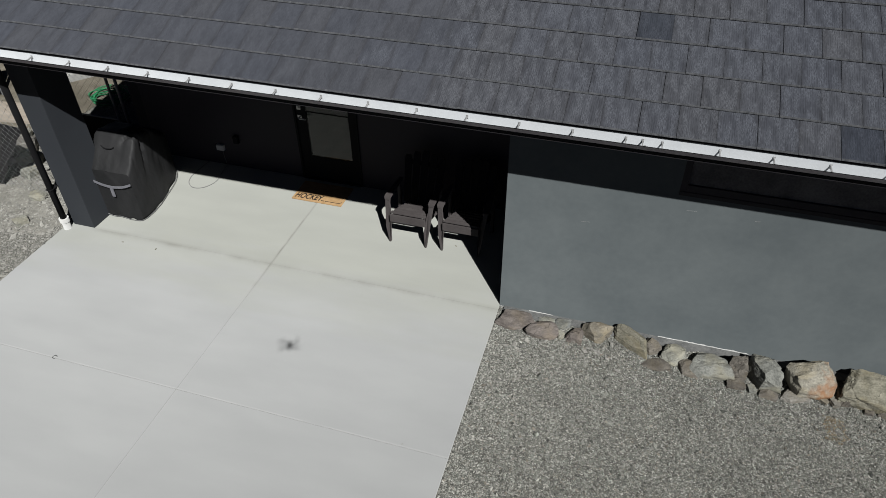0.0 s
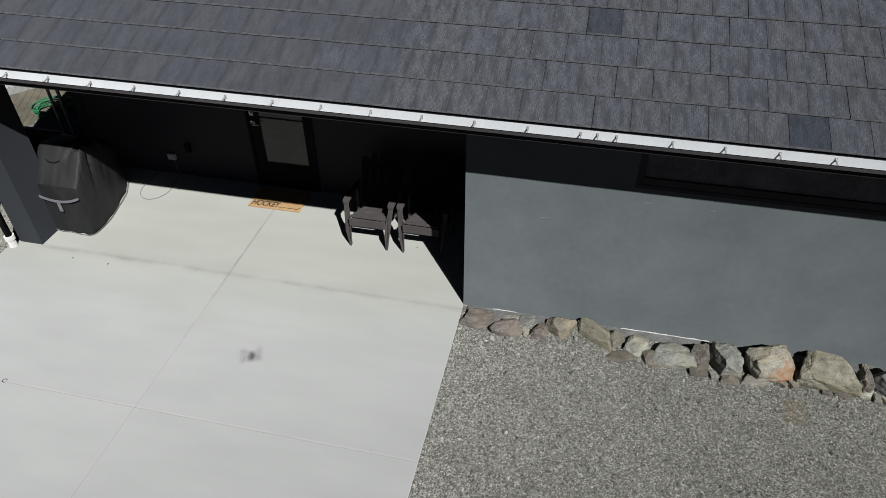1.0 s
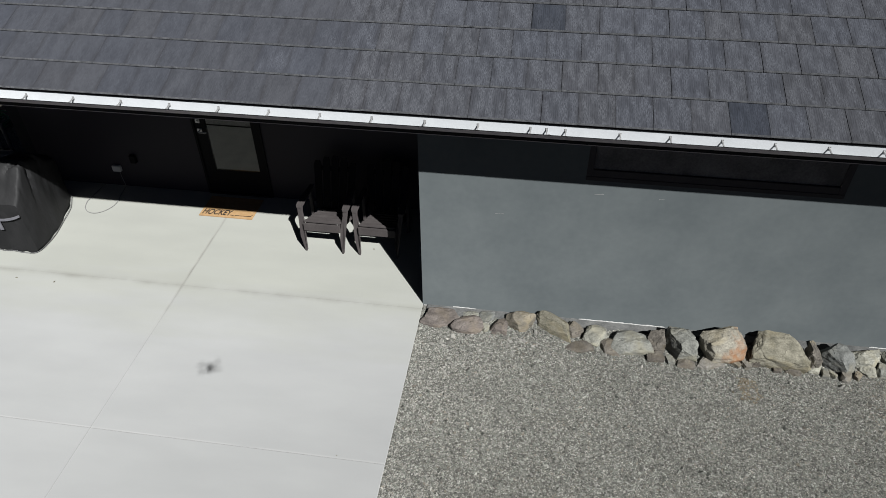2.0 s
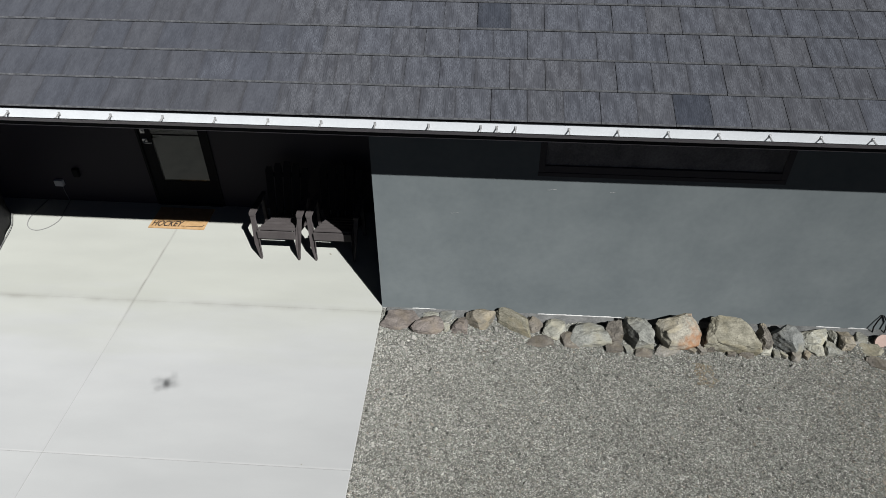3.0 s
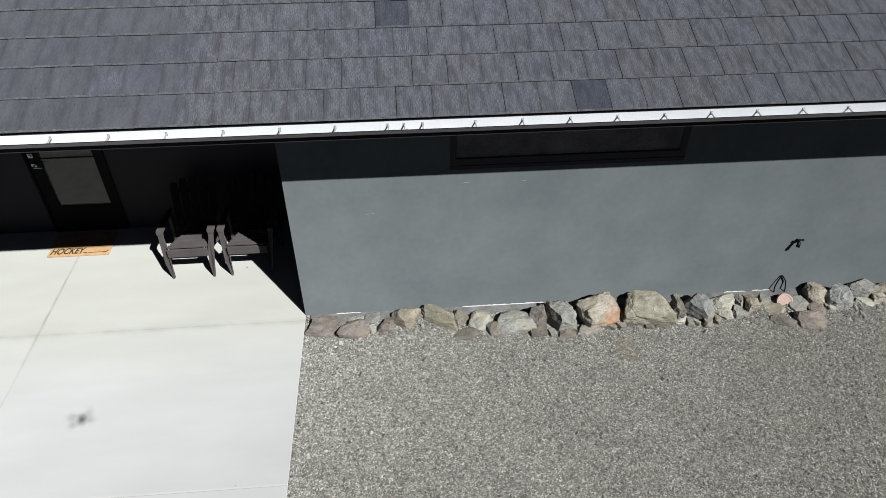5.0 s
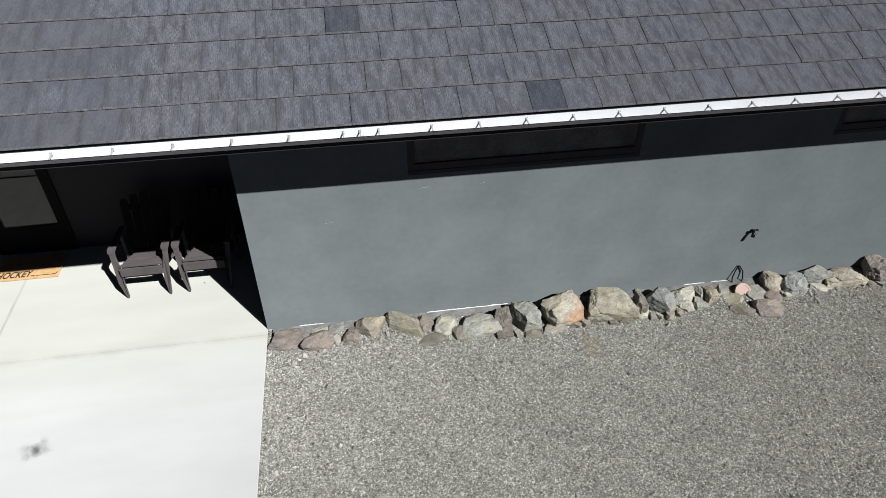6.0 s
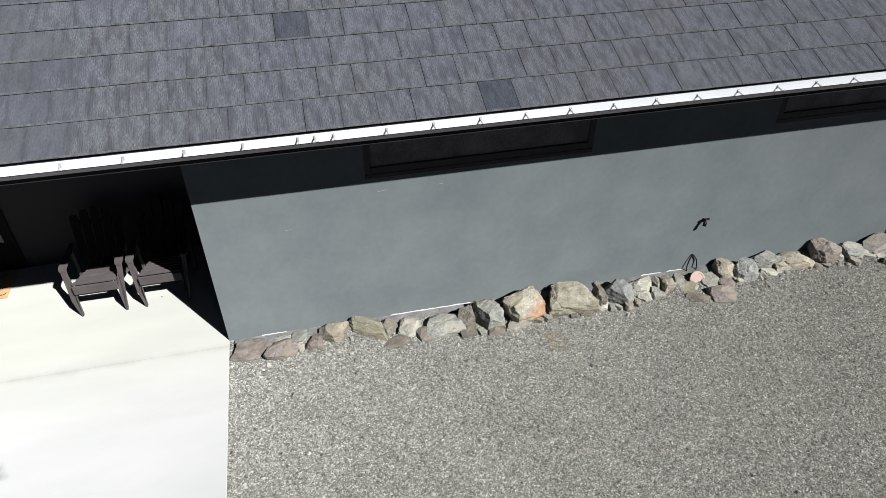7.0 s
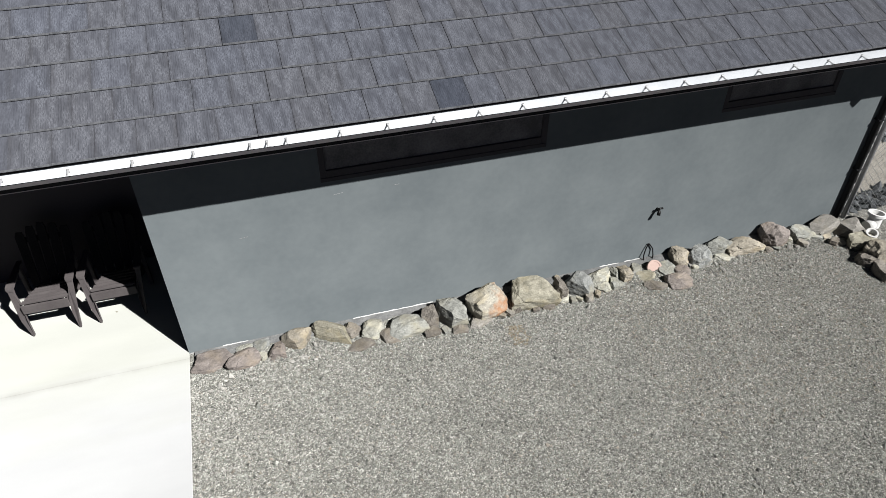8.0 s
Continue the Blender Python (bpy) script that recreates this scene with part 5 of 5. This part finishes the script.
patch("ground_sand", 8.7, 13.5, 0.34, 1.55, -0.012, SANDY, "bare sandy earth beyond the fence", 1)
patch("ground_west", -12.5, -7.9, 1.75, 6.0, -0.012, DIRT, "bare brown earth behind the fence", 2)
patch("ground_dust", -8.6, -6.05, -0.45, 2.1, -0.015, DUSTY, "dusty pale rubble ground beside the porch", 3)
ledge = tagged(new("concrete_ledge", mesh_of("concrete_ledge", boxed(-0.9, 0.9, -0.35, 0.35, 0, 0.14, 0.01), CONCRETE_OLD)), "pale concrete ledge behind the gate", "ledge")
ledge.location, ledge.rotation_euler = (-9.05, 3.85, -0.012), (0, 0, radians(52))
board = tagged(new("timber_board", mesh_of("timber_board", boxed(-0.8, 0.8, -0.3, 0.3, 0, 0.05, 0.006), TIMBER)), "weathered timber sheet lying behind the fence", "board")
board.location, board.rotation_euler = (-8.95, 2.25, -0.01), (0, 0, radians(8))

panel = thing("dark_panel", (-9.75, 2.75, -0.012), "black sheet panel with a grey metal edge standing behind the fence", "panel", turn=38)
part("sheet", boxed(-0.9, 0.02, -0.015, 0.015, 0.02, 1.1, 0.003), BLACK_CLOTH, panel)
part("edge_post", boxed(0.03, 0.09, -0.03, 0.03, 0.0, 1.14, 0.004), GALV, panel, "grey metal edge post")

# ---- drain fittings beyond the rocks ----
for x, y, z, r0, h, tilt in ((8.74, -0.30, 0.0, 0.10, 0.16, -6), (8.46, -0.53, 0.0, 0.065, 0.12, 12)):
    fit_thing = thing("drain_fitting", (x, y, z), "white plastic drain pipe fitting lying among the rocks", "pipe", "drain fittings")
    bm = bmesh.new()
    tube(bm, [(0, 0, 0), (0, 0, h), (0, 0, h), (0, 0, h + 0.035), (0, 0, h + 0.035), (0, 0, h - 0.06)], [r0 * 0.85, r0 * 0.85, r0 * 1.15, r0 * 1.15, r0 * 0.85, r0 * 0.7], 24)
    body = part("socket", bm, PVC, fit_thing)
    body.data.set_sharp_from_angle(angle=radians(40))
    body.rotation_euler = (radians(tilt), radians(-tilt), 0)
    bm = bmesh.new()
    tube(bm, [(0, 0, 0.04), (-0.08, -0.02, 0.05), (-0.15, -0.03, 0.045)], r0 * 0.7, 18)
    part("branch", bm, PVC, fit_thing)

# ---- small litter on the slab ----
ring = tagged(new("metal_ring", mesh_of("metal_ring", tube(bmesh.new(), [(0.022 * math.cos(a), 0.022 * math.sin(a), 0.003) for a in np.linspace(0.3, 5.6, 16)], 0.0028, 6), BRONZE)), "small dark metal ring lying on the concrete", "ring")
ring.location = (-4.41, -2.12, 0)
for k, (x, y) in enumerate(((-4.96, -0.23), (-4.46, -0.24), (-0.777, 0.888), (-0.46, -2.1))):
    bm = bmesh.new()
    prism(bm, [(-0.018, -0.006), (0.0, -0.011), (0.02, -0.004), (0.012, 0.008), (-0.008, 0.01)], 0.0005, 0.006, "z")
    leaf_bit = tagged(new("dry_leaf", mesh_of("dry_leaf", bm, ROCK["olive"])), "small dry olive-brown leaf scrap on the concrete", "leaf", "leaf scraps")
    leaf_bit.location, leaf_bit.rotation_euler, leaf_bit.scale = (x, y, 0), (0, 0, k * 1.3), (0.8, 0.8, 0.8) if k < 3 else (0.35, 0.35, 0.35)

# ---- scuffs on the grey wall ----
for x, z, half, tilt in ((0.82, 1.378, 0.042, -5), (1.77, 1.704, 0.045, -7), (2.36, 1.70, 0.025, -4)):
    scuff = tagged(new("paint_scuff", mesh_of("paint_scuff", boxed(-half, half, -0.0012, 0.0, -0.001, 0.001), FOOTING)), "thin pale scuff on the grey painted wall", "scuff", "wall scuffs")
    scuff.location, scuff.rotation_euler = (x, 0.0, z), (0, radians(tilt), 0)

# ---- the hovering drone, whose shadow lies on the slab ----
drone = thing("drone", (1.17, -5.70, 5.565), "small grey quadcopter drone hovering over the yard", "drone", turn=20)
drone.scale = (0.87, 0.87, 0.87)
bm = bmesh.new()
bmesh.ops.create_uvsphere(bm, u_segments=20, v_segments=10, radius=1.0, matrix=Matrix.LocRotScale((0, 0, 0.02), None, (0.026, 0.07, 0.022)))
part("body", bm, BOX_GREY, drone, smooth=True)
for sx, sy in ((1, 1), (1, -1), (-1, 1), (-1, -1)):
    part("arm", tube(bmesh.new(), [(sx * 0.02, sy * 0.035, 0.02), (sx * 0.100, sy * 0.058, 0.032)], [0.007, 0.005], 10), BOX_GREY, drone)
    bm = bmesh.new()
    tube(bm, [(sx * 0.100, sy * 0.058, 0.025), (sx * 0.100, sy * 0.058, 0.05)], 0.006, 14)
    rotor = part("rotor", bm, TRIM_BLACK, drone)
    part("blade", boxed(-0.055, 0.055, -0.004, 0.004, 0.0, 0.0015, 0.0, pose(sx * 0.100, sy * 0.058, 0.052, 4, 0, 35 * sx + 60 * sy)), TRIM_BLACK, rotor)

# ---- small stones along the rocks and the yard's chips, past counting ----
def chips(name, count, area, size, material, label, seed, skip=None, lean=0.4):
    r = np.random.default_rng(seed)
    base = np.array([(1.1, 0.1, 0), (-1.0, -0.1, 0.1), (0.1, 0.72, -0.05), (-0.1, -0.68, 0.05), (0.15, 0.1, 0.46), (0, 0, -0.45)])
    faces = np.array([(0, 2, 4), (2, 1, 4), (1, 3, 4), (3, 0, 4), (2, 0, 5), (1, 2, 5), (3, 1, 5), (0, 3, 5)])
    p = np.column_stack([r.uniform(area[0], area[1], count), r.uniform(area[2], area[3], count)])
    if skip:
        p = p[[not skip(a, b) for a, b in p]]
    n = len(p)
    s = size * np.exp(r.normal(0, 0.38, n))
    a = r.uniform(0, 2 * np.pi, n)
    jit = base[None] * r.uniform(0.55, 1.4, (n, 6, 3))
    tilt = r.normal(0, lean, n)
    x = jit[..., 0] * np.cos(a)[:, None] - jit[..., 1] * np.sin(a)[:, None]
    y = jit[..., 0] * np.sin(a)[:, None] + jit[..., 1] * np.cos(a)[:, None]
    z = jit[..., 2] + tilt[:, None] * jit[..., 0]
    v = np.stack([x, y, z], -1) * s[:, None, None]
    v[..., 0] += p[:, :1]
    v[..., 1] += p[:, 1:]
    v[..., 2] += -0.02 + 0.25 * s[:, None]
    f = (faces[None] + 6 * np.arange(n)[:, None, None]).reshape(-1, 3)
    me = bpy.data.meshes.new(name)
    me.from_pydata(v.reshape(-1, 3).tolist(), [], f.tolist())
    me.materials.append(material)
    return tagged(new(name, me), label, "gravel", kind="stuff")


chips("gravel_chips", 165000, (0.0, 8.3, -4.6, -0.02), 0.0073, CHIPS, "loose grey crushed stone chips over the yard", 5, lambda a, b: a < 0.012)
chips("gravel_chips", 6000, (0.0, 8.3, -4.6, -0.02), 0.0115, COARSE_CHIPS, "coarser grey crushed stones in the gravel", 15, lambda a, b: a < 0.02, 0.2)
chips("gravel_chips", 15000, (-9.0, -5.88, -2.6, 2.2), 0.012, RUBBLE, "coarse pale crushed stone beside the slab", 6)
chips("rubble", 11000, (-8.5, -5.97, -0.5, 2.0), 0.014, RUBBLE, "small dusty broken stones beside the porch", 22)
chips("rubble", 260, (-8.5, -5.95, -0.7, 0.75), 0.026, RUBBLE, "pale broken stones on the dusty ground", 21)
chips("rubble", 600, (8.58, 11.0, 0.06, 0.38), 0.05, MULCH, "dark broken rubble beyond the fence", 7)
chips("rubble", 1400, (8.7, 13.0, 1.5, 3.4), 0.07, MULCH, "dark broken rubble past the sandy strip", 9)
chips("rubble", 90, (-8.4, -7.0, 0.9, 1.7), 0.07, RUBBLE, "pale broken stones at the foot of the fence", 10)
chips("small_stones", 260, (0.05, 8.3, -0.62, -0.06), 0.022, RUBBLE, "small broken stones between the boulders", 11)
chips("rust_chips", 3000, (3.15, 3.75, -1.08, -0.5), 0.0078, RUSTY, "rust-stained tan chips in the gravel", 12, lambda a, b: ((a - 3.45) ** 2 + (b + 0.78) ** 2) / 0.035 > 0.35 + 1.3 * noise.noise((a * 13, b * 13, 0.3)))
chips("gravel_chips", 7000, (0.0, 8.3, -4.6, -0.02), 0.0085, TAN_CHIP, "tan and pinkish stone chips in the gravel", 16, lambda a, b: a < 0.012)
chips("gravel_chips", 9000, (4.6, 8.3, -2.6, -0.3), 0.0078, TAN_CHIP, "warm tan chips in the gravel near the fence", 18)
chips("pale_chips", 14000, (0.0, 8.3, -4.6, -0.02), 0.0058, PALE_CHIP, "bright small chips scattered in the gravel", 17, lambda a, b: a < 0.012)
chips("pale_chips", 15000, (0.01, 1.5, -4.4, -0.3), 0.0078, PALE_CHIP, "pale dusty chips in the gravel beside the slab", 13, lambda a, b: math.sin(a * 1234.5 + b * 789.1) * 4375.8 % 1.0 > (1 - a / 1.5) ** 2 * (0.45 + 0.55 * abs(math.sin(b * 1.7 + 0.4 * math.sin(a * 5)))))

# ---- roof tiles, laid last ----
for place, me, turn in near:
    t = new("roof_tile", me)
    t.parent = roof
    t.location, t.rotation_euler = place, (0, 0, turn)
me = bpy.data.meshes.new("roof_tiles_rest")
me.from_pydata(far_v, [], far_f)
me.materials.append(TILE_FAR)
rest = tagged(new("roof_tiles_rest", me), "further weathered slate-look roof tiles", kind="stuff")
rest.parent = roof
part("ridge_cap", boxed(-5.93, 8.9, 5.12, 5.4, -0.03, 0.02, 0.01), TILE_FAR, roof)
north = structure("roof_north", boxed(-5.93, 8.9, 0, 5.3, -0.06, 0.0), TILE_FAR, "rear slope of the tiled roof")
north.matrix_world = Matrix.Translation((0, EAVE_Y + 5.2 * math.cos(PITCH), EAVE_Z + 5.2 * math.sin(PITCH))) @ Matrix.Rotation(-PITCH, 4, "X")
for x0 in (-6.02, WALL_END - 0.18):
    bm = bmesh.new()
    prism(bm, [(0.0, 2.69), (7.2, 2.69), (4.12, 4.65), (0.35, 3.12)], x0, x0 + 0.18, "x")
    structure("wall_gable", bm, PAINT_GREY, "grey painted gable wall")
